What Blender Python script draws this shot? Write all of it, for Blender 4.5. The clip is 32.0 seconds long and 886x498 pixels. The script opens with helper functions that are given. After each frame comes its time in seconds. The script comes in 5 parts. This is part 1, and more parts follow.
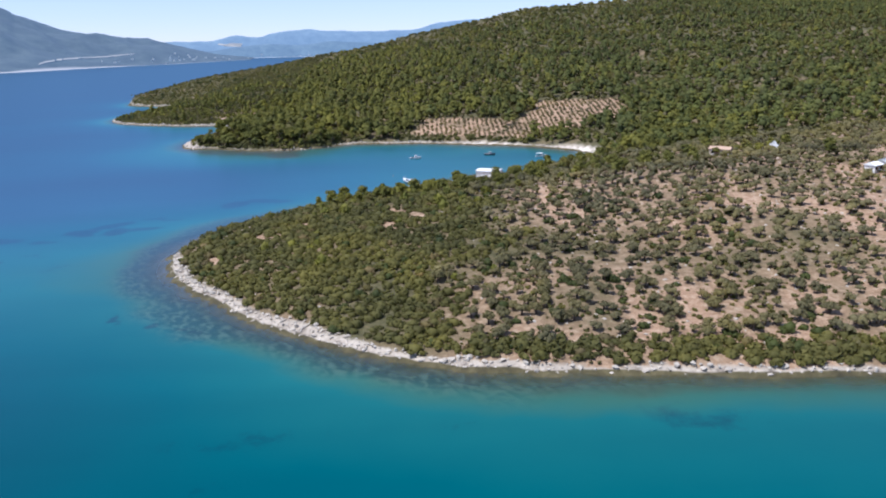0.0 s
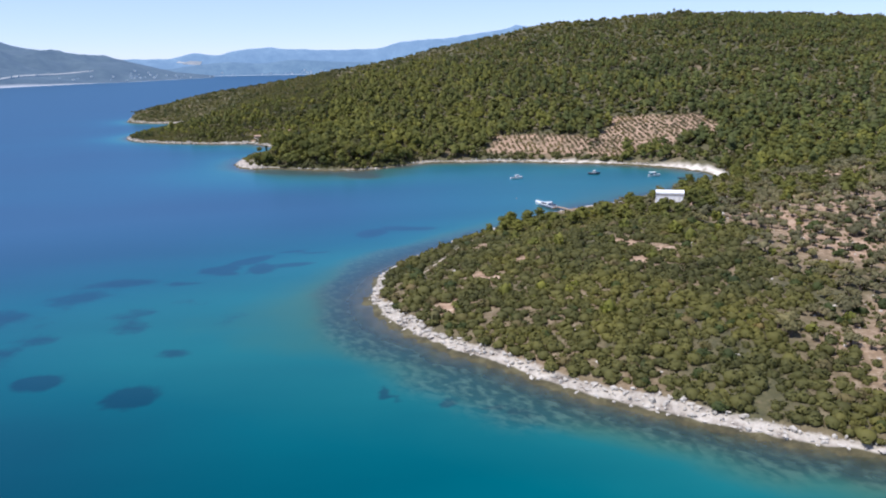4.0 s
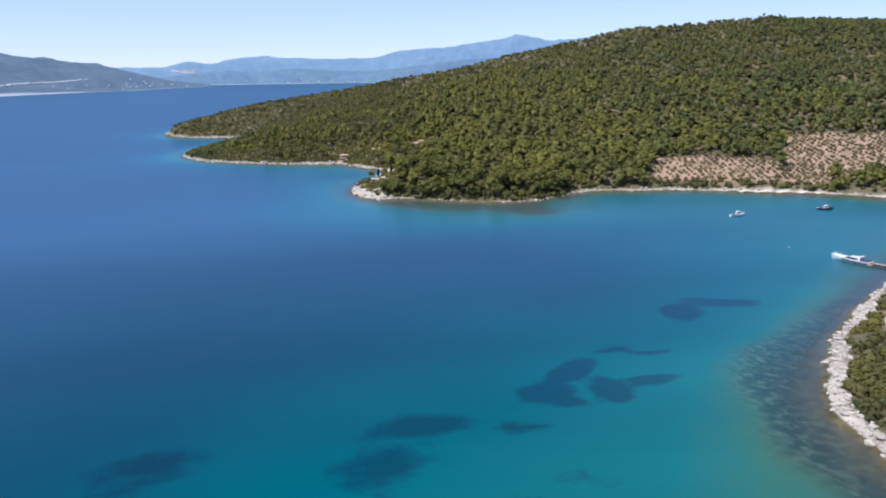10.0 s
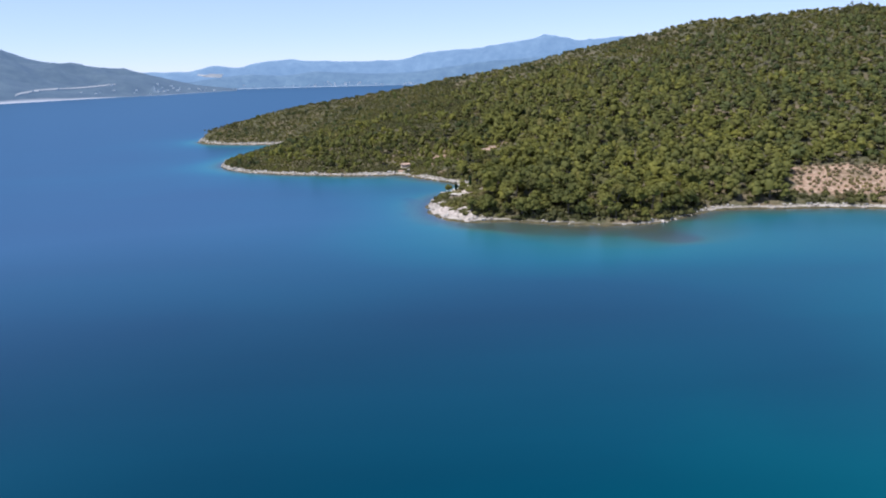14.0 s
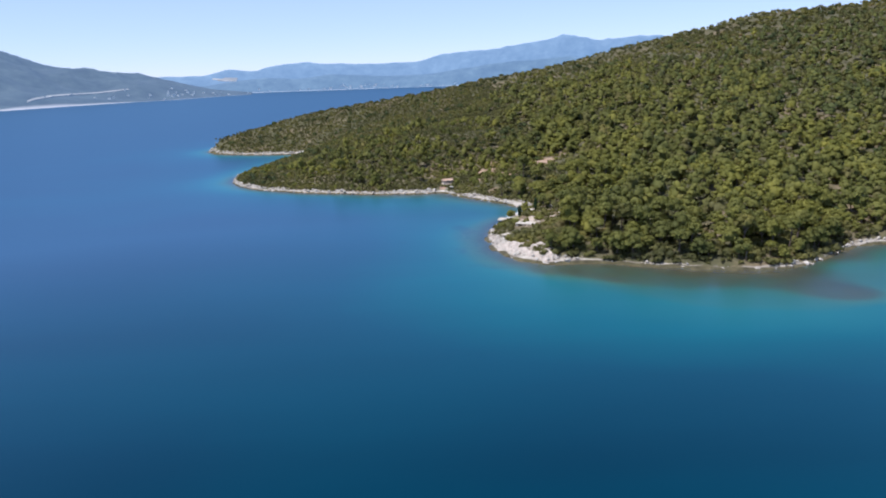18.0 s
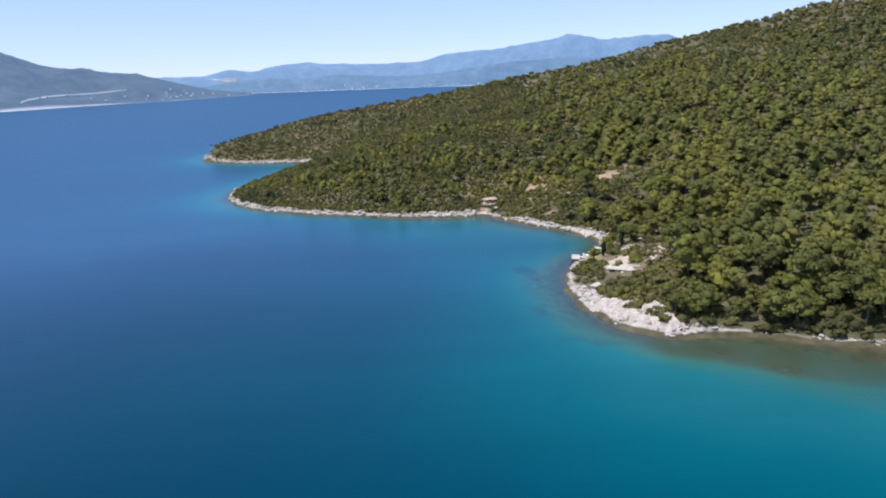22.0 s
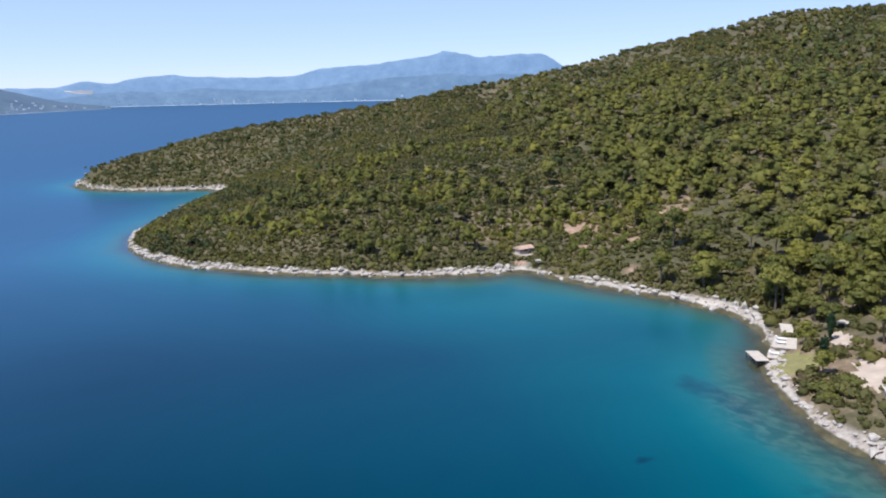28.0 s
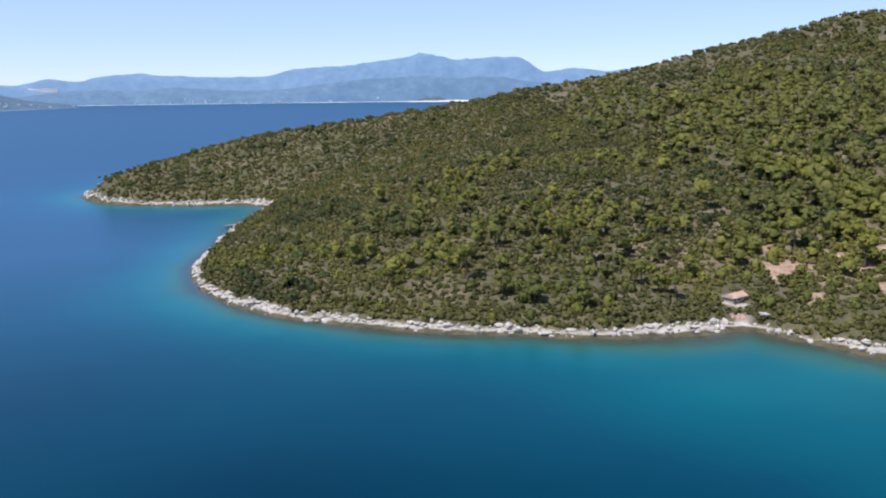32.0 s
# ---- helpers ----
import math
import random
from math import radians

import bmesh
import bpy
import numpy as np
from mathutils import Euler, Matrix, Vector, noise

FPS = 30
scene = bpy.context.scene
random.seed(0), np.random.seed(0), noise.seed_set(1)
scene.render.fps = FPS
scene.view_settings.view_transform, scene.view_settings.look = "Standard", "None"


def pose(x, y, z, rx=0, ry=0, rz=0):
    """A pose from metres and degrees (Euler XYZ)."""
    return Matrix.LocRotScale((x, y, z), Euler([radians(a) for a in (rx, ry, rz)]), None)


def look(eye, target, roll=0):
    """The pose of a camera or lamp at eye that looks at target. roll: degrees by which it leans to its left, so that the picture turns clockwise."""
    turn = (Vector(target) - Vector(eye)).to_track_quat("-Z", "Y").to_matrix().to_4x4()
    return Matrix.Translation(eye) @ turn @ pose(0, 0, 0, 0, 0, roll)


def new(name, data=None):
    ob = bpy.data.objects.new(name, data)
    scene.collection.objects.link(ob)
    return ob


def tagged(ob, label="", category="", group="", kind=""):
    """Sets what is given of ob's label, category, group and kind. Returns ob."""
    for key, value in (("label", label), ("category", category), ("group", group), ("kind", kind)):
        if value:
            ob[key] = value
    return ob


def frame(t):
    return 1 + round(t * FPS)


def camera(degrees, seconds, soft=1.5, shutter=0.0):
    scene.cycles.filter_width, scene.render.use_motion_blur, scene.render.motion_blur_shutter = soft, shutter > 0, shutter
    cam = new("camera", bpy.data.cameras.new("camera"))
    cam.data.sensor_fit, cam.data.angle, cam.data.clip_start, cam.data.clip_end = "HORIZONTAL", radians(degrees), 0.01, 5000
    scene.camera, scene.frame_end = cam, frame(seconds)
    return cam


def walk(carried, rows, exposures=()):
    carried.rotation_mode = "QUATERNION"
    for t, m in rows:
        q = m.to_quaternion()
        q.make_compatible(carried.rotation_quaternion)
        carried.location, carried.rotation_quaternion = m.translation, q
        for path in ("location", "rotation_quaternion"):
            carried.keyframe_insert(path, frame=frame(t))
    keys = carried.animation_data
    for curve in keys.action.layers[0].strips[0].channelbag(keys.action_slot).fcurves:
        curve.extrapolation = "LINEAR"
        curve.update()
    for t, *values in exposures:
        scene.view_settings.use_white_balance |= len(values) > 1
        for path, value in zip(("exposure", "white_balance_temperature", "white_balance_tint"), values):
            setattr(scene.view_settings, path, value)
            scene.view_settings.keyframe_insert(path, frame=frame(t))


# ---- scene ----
cam = camera(60.0, 32.0, soft=2.0)
PATH = [
    (0, (0.01, 0.00, 59.99), (2.06, 96.55, 34.01), -1.32),
    (1, (-19.26, 10.37, 57.85), (-17.04, 106.99, 32.16), -1.04),
    (2, (-37.88, 22.08, 57.08), (-34.68, 118.81, 31.91), -1.02),
    (3, (-55.69, 32.91, 56.31), (-49.36, 129.73, 32.13), -0.92),
    (3.5, (-64.46, 38.39, 56.11), (-57.07, 135.20, 32.17), -0.95),
    (5.5, (-96.83, 65.52, 55.21), (-86.67, 162.30, 32.20), -0.93),
    (6, (-104.91, 73.32, 54.84), (-94.53, 170.09, 31.89), -0.87),
    (7, (-118.51, 87.56, 54.02), (-107.95, 184.34, 31.15), -0.83),
    (8, (-130.98, 102.45, 53.86), (-120.38, 199.26, 31.14), -0.95),
    (9, (-141.53, 117.87, 55.01), (-130.88, 214.69, 32.35), -0.89),
    (10, (-149.34, 132.77, 56.15), (-139.02, 229.64, 33.57), -0.77),
    (11, (-156.22, 148.89, 56.25), (-147.10, 245.89, 33.71), -0.86),
    (12, (-162.28, 165.25, 55.04), (-153.75, 262.34, 32.64), -0.89),
    (13, (-167.41, 181.50, 54.19), (-159.37, 278.64, 31.86), -1.08),
    (14, (-171.52, 197.84, 53.51), (-164.21, 295.06, 31.25), -1.40),
    (14.5, (-173.48, 206.17, 53.40), (-166.63, 303.44, 31.21), -1.53),
    (16.5, (-178.67, 239.31, 53.21), (-173.25, 336.73, 31.27), -1.91),
    (17, (-179.93, 247.51, 53.32), (-174.53, 344.92, 31.37), -1.95),
    (18, (-182.42, 264.04, 53.08), (-177.03, 361.44, 31.10), -1.95),
    (19, (-185.04, 281.24, 52.55), (-179.69, 378.65, 30.56), -1.99),
    (20, (-188.00, 298.44, 52.09), (-182.62, 395.85, 30.12), -1.95),
    (21, (-190.91, 316.47, 51.93), (-185.55, 413.89, 30.00), -1.99),
    (22, (-194.03, 331.96, 51.95), (-188.70, 429.38, 30.03), -2.02),
    (23, (-198.28, 348.02, 51.75), (-192.38, 445.47, 30.10), -2.03),
    (24, (-202.76, 363.21, 50.97), (-195.18, 460.70, 30.02), -2.01),
    (25, (-208.25, 378.76, 50.07), (-197.53, 476.13, 29.98), -1.88),
    (25.5, (-211.17, 386.33, 49.54), (-198.18, 483.43, 29.47), -1.80),
    (27.5, (-224.78, 418.82, 48.54), (-204.16, 514.50, 28.06), -1.32),
    (28, (-227.80, 426.47, 48.36), (-205.92, 521.91, 28.05), -1.21),
    (29, (-235.39, 443.25, 48.35), (-212.24, 538.40, 28.12), -1.01),
    (30, (-244.19, 458.07, 48.52), (-219.87, 552.96, 28.37), -0.79),
    (31, (-253.50, 472.49, 48.78), (-228.33, 567.15, 28.64), -0.65),
    (32, (-263.15, 486.70, 48.81), (-237.04, 581.12, 28.74), -0.54),
]
walk(cam, [(t, look(eye, target, roll)) for t, eye, target, roll in PATH], exposures=[(0, 0.52, 5650, 15), (32, 0.52, 5650, 15)])

# ---- light ----
SUN_ELEVATION, SUN_AZIMUTH = 62.0, 246.0        # degrees; azimuth clockwise from +y
world = bpy.data.worlds.new("world")
scene.world = world
world.use_nodes = True
wn = world.node_tree
sky = wn.nodes.new("ShaderNodeTexSky")
sky.sky_type, sky.sun_disc = "NISHITA", False
sky.sun_elevation, sky.sun_rotation = radians(SUN_ELEVATION), radians(SUN_AZIMUTH)
sky.air_density, sky.dust_density, sky.ozone_density = 0.8, 0.0, 4.0
back = wn.nodes["Background"]
back.inputs["Strength"].default_value = 0.100
tone = wn.nodes.new("ShaderNodeMix")
tone.data_type, tone.blend_type = "RGBA", "MULTIPLY"
tone.inputs[0].default_value, tone.inputs[7].default_value = 1.0, (1.0, 0.94, 1.03, 1)
wn.links.new(sky.outputs[0], tone.inputs[6])
haze = wn.nodes.new("ShaderNodeMix")
haze.data_type = "RGBA"
haze.inputs[7].default_value = (4.7, 5.5, 6.8, 1)
upward, thick = wn.nodes.new("ShaderNodeTexCoord"), wn.nodes.new("ShaderNodeMapRange")      # summer haze, thick above the horizon and thin overhead
height = wn.nodes.new("ShaderNodeSeparateXYZ")
wn.links.new(upward.outputs["Generated"], height.inputs[0])
for key, value in (("From Min", 0.10), ("From Max", 0.75), ("To Min", 0.44), ("To Max", 0.20)):
    thick.inputs[key].default_value = value
wn.links.new(height.outputs["Z"], thick.inputs["Value"])
wn.links.new(thick.outputs[0], haze.inputs[0])
wn.links.new(tone.outputs[2], haze.inputs[6])
wn.links.new(haze.outputs[2], back.inputs["Color"])
sun = new("sun", bpy.data.lights.new("sun", "SUN"))
sun.data.energy, sun.data.angle, sun.data.color = 4.2, radians(0.53), (1.0, 0.95, 0.86)
_el, _az = radians(SUN_ELEVATION), radians(SUN_AZIMUTH)
_to = Vector((math.sin(_az) * math.cos(_el), math.cos(_az) * math.cos(_el), math.sin(_el)))
sun.matrix_world = look(_to * 500, (0, 0, 0))


# ---- materials ----
def material(name, roughness=0.8, metallic=0.0):
    m = bpy.data.materials.new(name)
    m.use_nodes = True
    nt = m.node_tree
    b = nt.nodes["Principled BSDF"]
    b.inputs["Roughness"].default_value, b.inputs["Metallic"].default_value = roughness, metallic
    return m, nt, b


def ramp(nt, fac, stops, smooth=False):
    r = nt.nodes.new("ShaderNodeValToRGB")
    e = r.color_ramp.elements
    while len(e) < len(stops):
        e.new(0.5)
    for i, (p, c) in enumerate(stops):
        e[i].position, e[i].color = p, (*c, 1)
    if smooth:
        r.color_ramp.interpolation = "EASE"
    nt.links.new(fac, r.inputs[0])
    return r.outputs[0]


def noise_tex(nt, scale, detail=4.0, rough=0.6):
    n = nt.nodes.new("ShaderNodeTexNoise")
    co = nt.nodes.new("ShaderNodeTexCoord")
    n.inputs["Scale"].default_value, n.inputs["Detail"].default_value, n.inputs["Roughness"].default_value = scale, detail, rough
    nt.links.new(co.outputs["Object"], n.inputs["Vector"])
    return n.outputs[0]


def mix(nt, fac, a, b, how="MIX"):
    m = nt.nodes.new("ShaderNodeMix")
    m.data_type, m.blend_type = "RGBA", how
    for sock, v in ((m.inputs[0], fac), (m.inputs[6], a), (m.inputs[7], b)):
        if isinstance(v, bpy.types.NodeSocket):
            nt.links.new(v, sock)
        elif isinstance(v, (int, float)):
            sock.default_value = v
        else:
            sock.default_value = (*v, 1)
    return m.outputs[2]


def arith(nt, op, a, b=0.0, clamp=False):
    m = nt.nodes.new("ShaderNodeMath")
    m.operation, m.use_clamp = op, clamp
    for sock, v in zip(m.inputs, (a, b)):
        if isinstance(v, bpy.types.NodeSocket):
            nt.links.new(v, sock)
        else:
            sock.default_value = v
    return m.outputs[0]


def attribute(nt, name):
    a = nt.nodes.new("ShaderNodeAttribute")
    a.attribute_name = name
    return a.outputs["Fac"]


def bump(nt, b, height, strength, distance):
    n = nt.nodes.new("ShaderNodeBump")
    n.inputs["Strength"].default_value, n.inputs["Distance"].default_value = strength, distance
    nt.links.new(height, n.inputs["Height"])
    nt.links.new(n.outputs[0], b.inputs["Normal"])


def surface(name, colour, roughness=0.8, metallic=0.0, vary=0.18, scale=1.5, grain=12.0, relief=0.01):
    """A plain surface with broad stains and fine grain."""
    m, nt, b = material(name, roughness, metallic)
    dark = tuple(c * (1 - vary) for c in colour)
    light = tuple(min(1, c * (1 + vary)) for c in colour)
    broad = ramp(nt, noise_tex(nt, scale, 3), [(0.3, dark), (0.7, light)])
    fine = noise_tex(nt, grain, 4)
    col = mix(nt, 0.25, broad, ramp(nt, fine, [(0.3, dark), (0.7, light)]))
    nt.links.new(col, b.inputs["Base Color"])
    bump(nt, b, fine, 0.4, relief)
    return m


def foliage(name, low, high, dry):
    """Leaves: a tone for each plant, a tone for each spray of leaves, some dry ones."""
    m, nt, b = material(name, 0.75)
    b.inputs["Specular IOR Level"].default_value = 0.25
    geo = nt.nodes.new("ShaderNodeNewGeometry")
    info = nt.nodes.new("ShaderNodeObjectInfo")
    plant = arith(nt, "FRACT", arith(nt, "ADD", attribute(nt, "tint"), info.outputs["Random"]))
    mean = tuple((h + l) / 2 for h, l in zip(high, low))
    tone = ramp(nt, plant, [(0.0, low), (0.30, mean), (0.55, high), (0.72, mean), (0.93, low), (1.0, dry)])
    leaf = ramp(nt, geo.outputs["Random Per Island"], [(0.0, (0.84, 0.86, 0.84)), (1.0, (1.13, 1.12, 1.10))])
    col = mix(nt, 1.0, tone, leaf, "MULTIPLY")
    for size, dull, bright in ((0.035, (0.76, 0.79, 0.84), (1.20, 1.17, 0.98)), (0.11, (0.86, 0.88, 0.92), (1.12, 1.10, 0.98))):
        stand = nt.nodes.new("ShaderNodeTexNoise")          # stands of brighter and duller growth over the slope
        stand.inputs["Scale"].default_value, stand.inputs["Detail"].default_value = size, 3.0
        nt.links.new(geo.outputs["Position"], stand.inputs["Vector"])
        col = mix(nt, 1.0, col, ramp(nt, stand.outputs[0], [(0.36, dull), (0.5, (1.0, 1.0, 1.0)), (0.64, bright)]), "MULTIPLY")
    nt.links.new(col, b.inputs["Base Color"])
    thin, both = nt.nodes.new("ShaderNodeBsdfTranslucent"), nt.nodes.new("ShaderNodeMixShader")
    nt.links.new(mix(nt, 1.0, col, (1.15, 1.2, 0.8), "MULTIPLY"), thin.inputs["Color"])
    both.inputs[0].default_value = 0.32
    nt.links.new(b.outputs[0], both.inputs[1])
    nt.links.new(thin.outputs[0], both.inputs[2])
    nt.links.new(both.outputs[0], nt.nodes["Material Output"].inputs["Surface"])
    return m


PINE = foliage("pine_needles", (0.122, 0.122, 0.026), (0.178, 0.168, 0.036), (0.170, 0.145, 0.046))
# same pines farther off, distance haze put into a darker, bluer green
HAZED_PINE = foliage("hazed_pine_needles", (0.092, 0.104, 0.029), (0.134, 0.138, 0.038), (0.135, 0.122, 0.045))
OAK = foliage("oak_leaves", (0.046, 0.058, 0.016), (0.070, 0.082, 0.022), (0.085, 0.085, 0.030))
MAQUIS = foliage("maquis_leaves", (0.089, 0.083, 0.023), (0.131, 0.119, 0.033), (0.168, 0.125, 0.055))
YOUNG = foliage("young_pine_needles", (0.122, 0.126, 0.024), (0.178, 0.170, 0.032), (0.180, 0.150, 0.060))
SAPLING = foliage("sapling_leaves", (0.150, 0.118, 0.058), (0.215, 0.170, 0.085), (0.26, 0.19, 0.11))
OLIVE = foliage("olive_leaves", (0.130, 0.114, 0.052), (0.190, 0.164, 0.080), (0.21, 0.17, 0.095))
CYPRESS = foliage("cypress_leaves", (0.012, 0.030, 0.010), (0.022, 0.045, 0.014), (0.03, 0.05, 0.02))
BARK = surface("bark", (0.11, 0.080, 0.058), 0.95, scale=3, grain=20, relief=0.03)
LIMESTONE = surface("limestone", (0.40, 0.350, 0.285), 0.9, vary=0.3, scale=0.6, grain=5, relief=0.05)


def ground_material():
    m, nt, b = material("ground", 0.95)
    shore, bare, sand = attribute(nt, "shore"), attribute(nt, "bare"), attribute(nt, "sand")
    broad, fine, rocky = noise_tex(nt, 0.05, 5), noise_tex(nt, 0.6, 5, 0.7), noise_tex(nt, 0.28, 6, 0.7)
    soil = ramp(nt, fine, [(0.25, (0.17, 0.105, 0.060)), (0.5, (0.32, 0.205, 0.124)), (0.72, (0.48, 0.36, 0.25))])
    scrub = ramp(nt, fine, [(0.3, (0.048, 0.046, 0.016)), (0.55, (0.084, 0.074, 0.028)), (0.80, (0.155, 0.118, 0.058))])
    cover = arith(nt, "ADD", bare, arith(nt, "MULTIPLY", arith(nt, "SUBTRACT", broad, 0.5), 1.6), True)
    col = mix(nt, cover, scrub, soil)
    rock = ramp(nt, rocky, [(0.32, (0.10, 0.08, 0.062)), (0.44, (0.33, 0.28, 0.22)), (0.62, (0.48, 0.42, 0.34))])
    edge = arith(nt, "ADD", attribute(nt, "band"), arith(nt, "MULTIPLY", arith(nt, "SUBTRACT", rocky, 0.5), 0.5))
    white = ramp(nt, edge, [(0.44, (1, 1, 1)), (0.52, (0, 0, 0))])
    col = mix(nt, white, col, rock)
    col = mix(nt, sand, col, ramp(nt, fine, [(0.3, (0.54, 0.46, 0.37)), (0.7, (0.70, 0.62, 0.52))]))
    # below the water line: weedy rock, then pale sand with rubble
    bed = ramp(nt, rocky, [(0.32, (0.032, 0.027, 0.011)), (0.5, (0.074, 0.061, 0.024)), (0.70, (0.130, 0.108, 0.050))])
    wet = ramp(nt, arith(nt, "ADD", arith(nt, "MULTIPLY", shore, 0.5), 0.5, True), [(0.58, (1, 1, 1)), (0.80, (0, 0, 0))])
    col = mix(nt, wet, col, bed)
    nt.links.new(col, b.inputs["Base Color"])
    bump(nt, b, arith(nt, "ADD", fine, arith(nt, "MULTIPLY", rocky, 1.5)), 0.9, 0.45)
    return m


def water_material():
    m, nt, b = material("sea_water", 0.30)
    b.inputs["IOR"].default_value = 1.33
    b.inputs["Specular IOR Level"].default_value = 0.0
    depth, weed = attribute(nt, "depth"), attribute(nt, "weed")
    wash = noise_tex(nt, 0.02, 5)
    d = arith(nt, "MULTIPLY", arith(nt, "ADD", depth, arith(nt, "MULTIPLY", arith(nt, "SUBTRACT", wash, 0.5), 3.0)), 1 / 24, True)
    col = ramp(nt, d, [(0.0, (0.054, 0.056, 0.017)), (0.05, (0.032, 0.106, 0.074)), (0.13, (0.008, 0.102, 0.105)),
                       (0.30, (0.001, 0.074, 0.090)), (0.58, (0.001, 0.040, 0.063)), (1.0, (0.001, 0.023, 0.043))])
    lanes, where, stretch = nt.nodes.new("ShaderNodeTexNoise"), nt.nodes.new("ShaderNodeTexCoord"), nt.nodes.new("ShaderNodeMapping")
    stretch.inputs["Scale"].default_value, stretch.inputs["Rotation"].default_value = (0.006, 0.030, 1), (0, 0, 0.35)
    lanes.inputs["Scale"].default_value, lanes.inputs["Detail"].default_value = 1.0, 5.0
    nt.links.new(where.outputs["Object"], stretch.inputs["Vector"])
    nt.links.new(stretch.outputs[0], lanes.inputs["Vector"])
    col = mix(nt, 1.0, col, ramp(nt, lanes.outputs[0], [(0.3, (0.84, 0.86, 0.88)), (0.7, (1.14, 1.12, 1.10))]), "MULTIPLY")
    dark = mix(nt, 1.0, col, (0.9, 0.50, 0.62), "MULTIPLY")
    patch = ramp(nt, arith(nt, "ADD", weed, arith(nt, "MULTIPLY", arith(nt, "SUBTRACT", noise_tex(nt, 0.16, 6, 0.75), 0.5), 1.1)), [(0.38, (0, 0, 0)), (0.70, (1, 1, 1))])
    col = mix(nt, patch, col, dark)
    # tilted rock beds under the clear water: dark clefts between paler ledges
    beds, lie = nt.nodes.new("ShaderNodeTexNoise"), nt.nodes.new("ShaderNodeMapping")
    lie.vector_type = "TEXTURE"
    lie.inputs["Rotation"].default_value, lie.inputs["Scale"].default_value = (0, 0, -1.05), (2.3, 1.6, 1)
    beds.inputs["Scale"].default_value, beds.inputs["Detail"].default_value, beds.inputs["Distortion"].default_value = 1.0, 5.0, 0.35
    nt.links.new(where.outputs["Object"], lie.inputs["Vector"])
    nt.links.new(lie.outputs[0], beds.inputs["Vector"])
    ledge = attribute(nt, "ledge")
    cleft = ramp(nt, arith(nt, "ADD", beds.outputs[0], arith(nt, "MULTIPLY", ledge, 0.10)), [(0.44, (0, 0, 0)), (0.64, (1, 1, 1))])
    stone = mix(nt, cleft, (0.066, 0.116, 0.092), (0.018, 0.048, 0.046))
    col = mix(nt, arith(nt, "MULTIPLY", ledge, 0.85, True), col, stone)
    nt.links.new(col, b.inputs["Base Color"])
    cover = arith(nt, "SUBTRACT", 1.0, arith(nt, "POWER", 2.718, arith(nt, "MULTIPLY", depth, -2.1)), True)
    nt.links.new(cover, b.inputs["Alpha"])
    waves = arith(nt, "ADD", noise_tex(nt, 0.55, 2), arith(nt, "MULTIPLY", noise_tex(nt, 0.12, 3), 3.0))
    bump(nt, b, waves, 0.22, 0.12)
    # ruffled gloss, its tint carrying the upper sky's blue reflection, stronger at a low angle
    ruffle = nt.nodes.new("ShaderNodeBump")
    ruffle.inputs["Strength"].default_value, ruffle.inputs["Distance"].default_value = 0.22, 0.12
    nt.links.new(waves, ruffle.inputs["Height"])
    gloss, slant, both = nt.nodes.new("ShaderNodeBsdfGlossy"), nt.nodes.new("ShaderNodeFresnel"), nt.nodes.new("ShaderNodeMixShader")
    gloss.inputs["Color"].default_value, gloss.inputs["Roughness"].default_value = (0.47, 0.70, 0.92, 1), 0.30
    slant.inputs["IOR"].default_value = 1.33
    nt.links.new(ruffle.outputs[0], gloss.inputs["Normal"])
    nt.links.new(arith(nt, "MINIMUM", arith(nt, "MULTIPLY", arith(nt, "SUBTRACT", slant.outputs[0], 0.035, True), 1.35), 0.40), both.inputs[0])
    nt.links.new(b.outputs[0], both.inputs[1])
    nt.links.new(gloss.outputs[0], both.inputs[2])
    nt.links.new(both.outputs[0], nt.nodes["Material Output"].inputs["Surface"])
    return m


GROUND, WATER = ground_material(), water_material()


# ---- the lie of the land: coast line, ridges, depths ----
CAPE = [(1500, 60), (400, 95), (160, 120), (82, 126), (45, 130), (9, 133), (-12, 142), (-37, 161), (-49.5, 175), (-63.5, 193), (-72.5, 209.5),
        (-75.8, 226), (-71.8, 246.5), (-59.5, 267), (-46.3, 282), (-34, 295), (-16, 311), (-1, 325), (17, 335), (34, 346), (58, 362), (80, 380)]
BAY = [(91, 400), (90, 417), (80, 432), (60, 451), (31, 462), (2, 474), (-26, 478), (-48, 479), (-60, 469), (-75, 457), (-90, 456),
       (-108, 463), (-122, 471), (-133, 474), (-141, 473), (-150, 482), (-154, 497), (-153, 515), (-148, 534), (-137, 548)]
POINT = [(-132, 560), (-134, 573), (-147, 591), (-156, 606), (-162, 618), (-176, 617), (-193, 620), (-213, 629), (-236, 641),
         (-258, 658), (-270, 678), (-275, 700), (-274, 722), (-268, 752), (-262, 782), (-250, 815), (-246, 832)]
TAIL = [(-260, 839), (-277, 842), (-299, 850), (-320, 864), (-333, 890), (-331, 907), (-290, 960), (-200, 1040), (0, 1160),
        (400, 1330), (1500, 1500)]
RIDGE = np.array([(-325, 872, 9), (-296, 893, 16), (-247, 900, 28), (-142, 874, 42), (-14, 866.5, 66), (108, 897, 92.5), (262, 888, 103), (420, 970, 106),
                  (800, 952, 90), (1400, 900, 80)], float)
CAPE_RIDGE = np.array([(-64, 226, 2), (-30, 238, 7), (20, 245, 13), (90, 250, 16), (200, 270, 22), (400, 330, 34), (1400, 420, 60)], float)


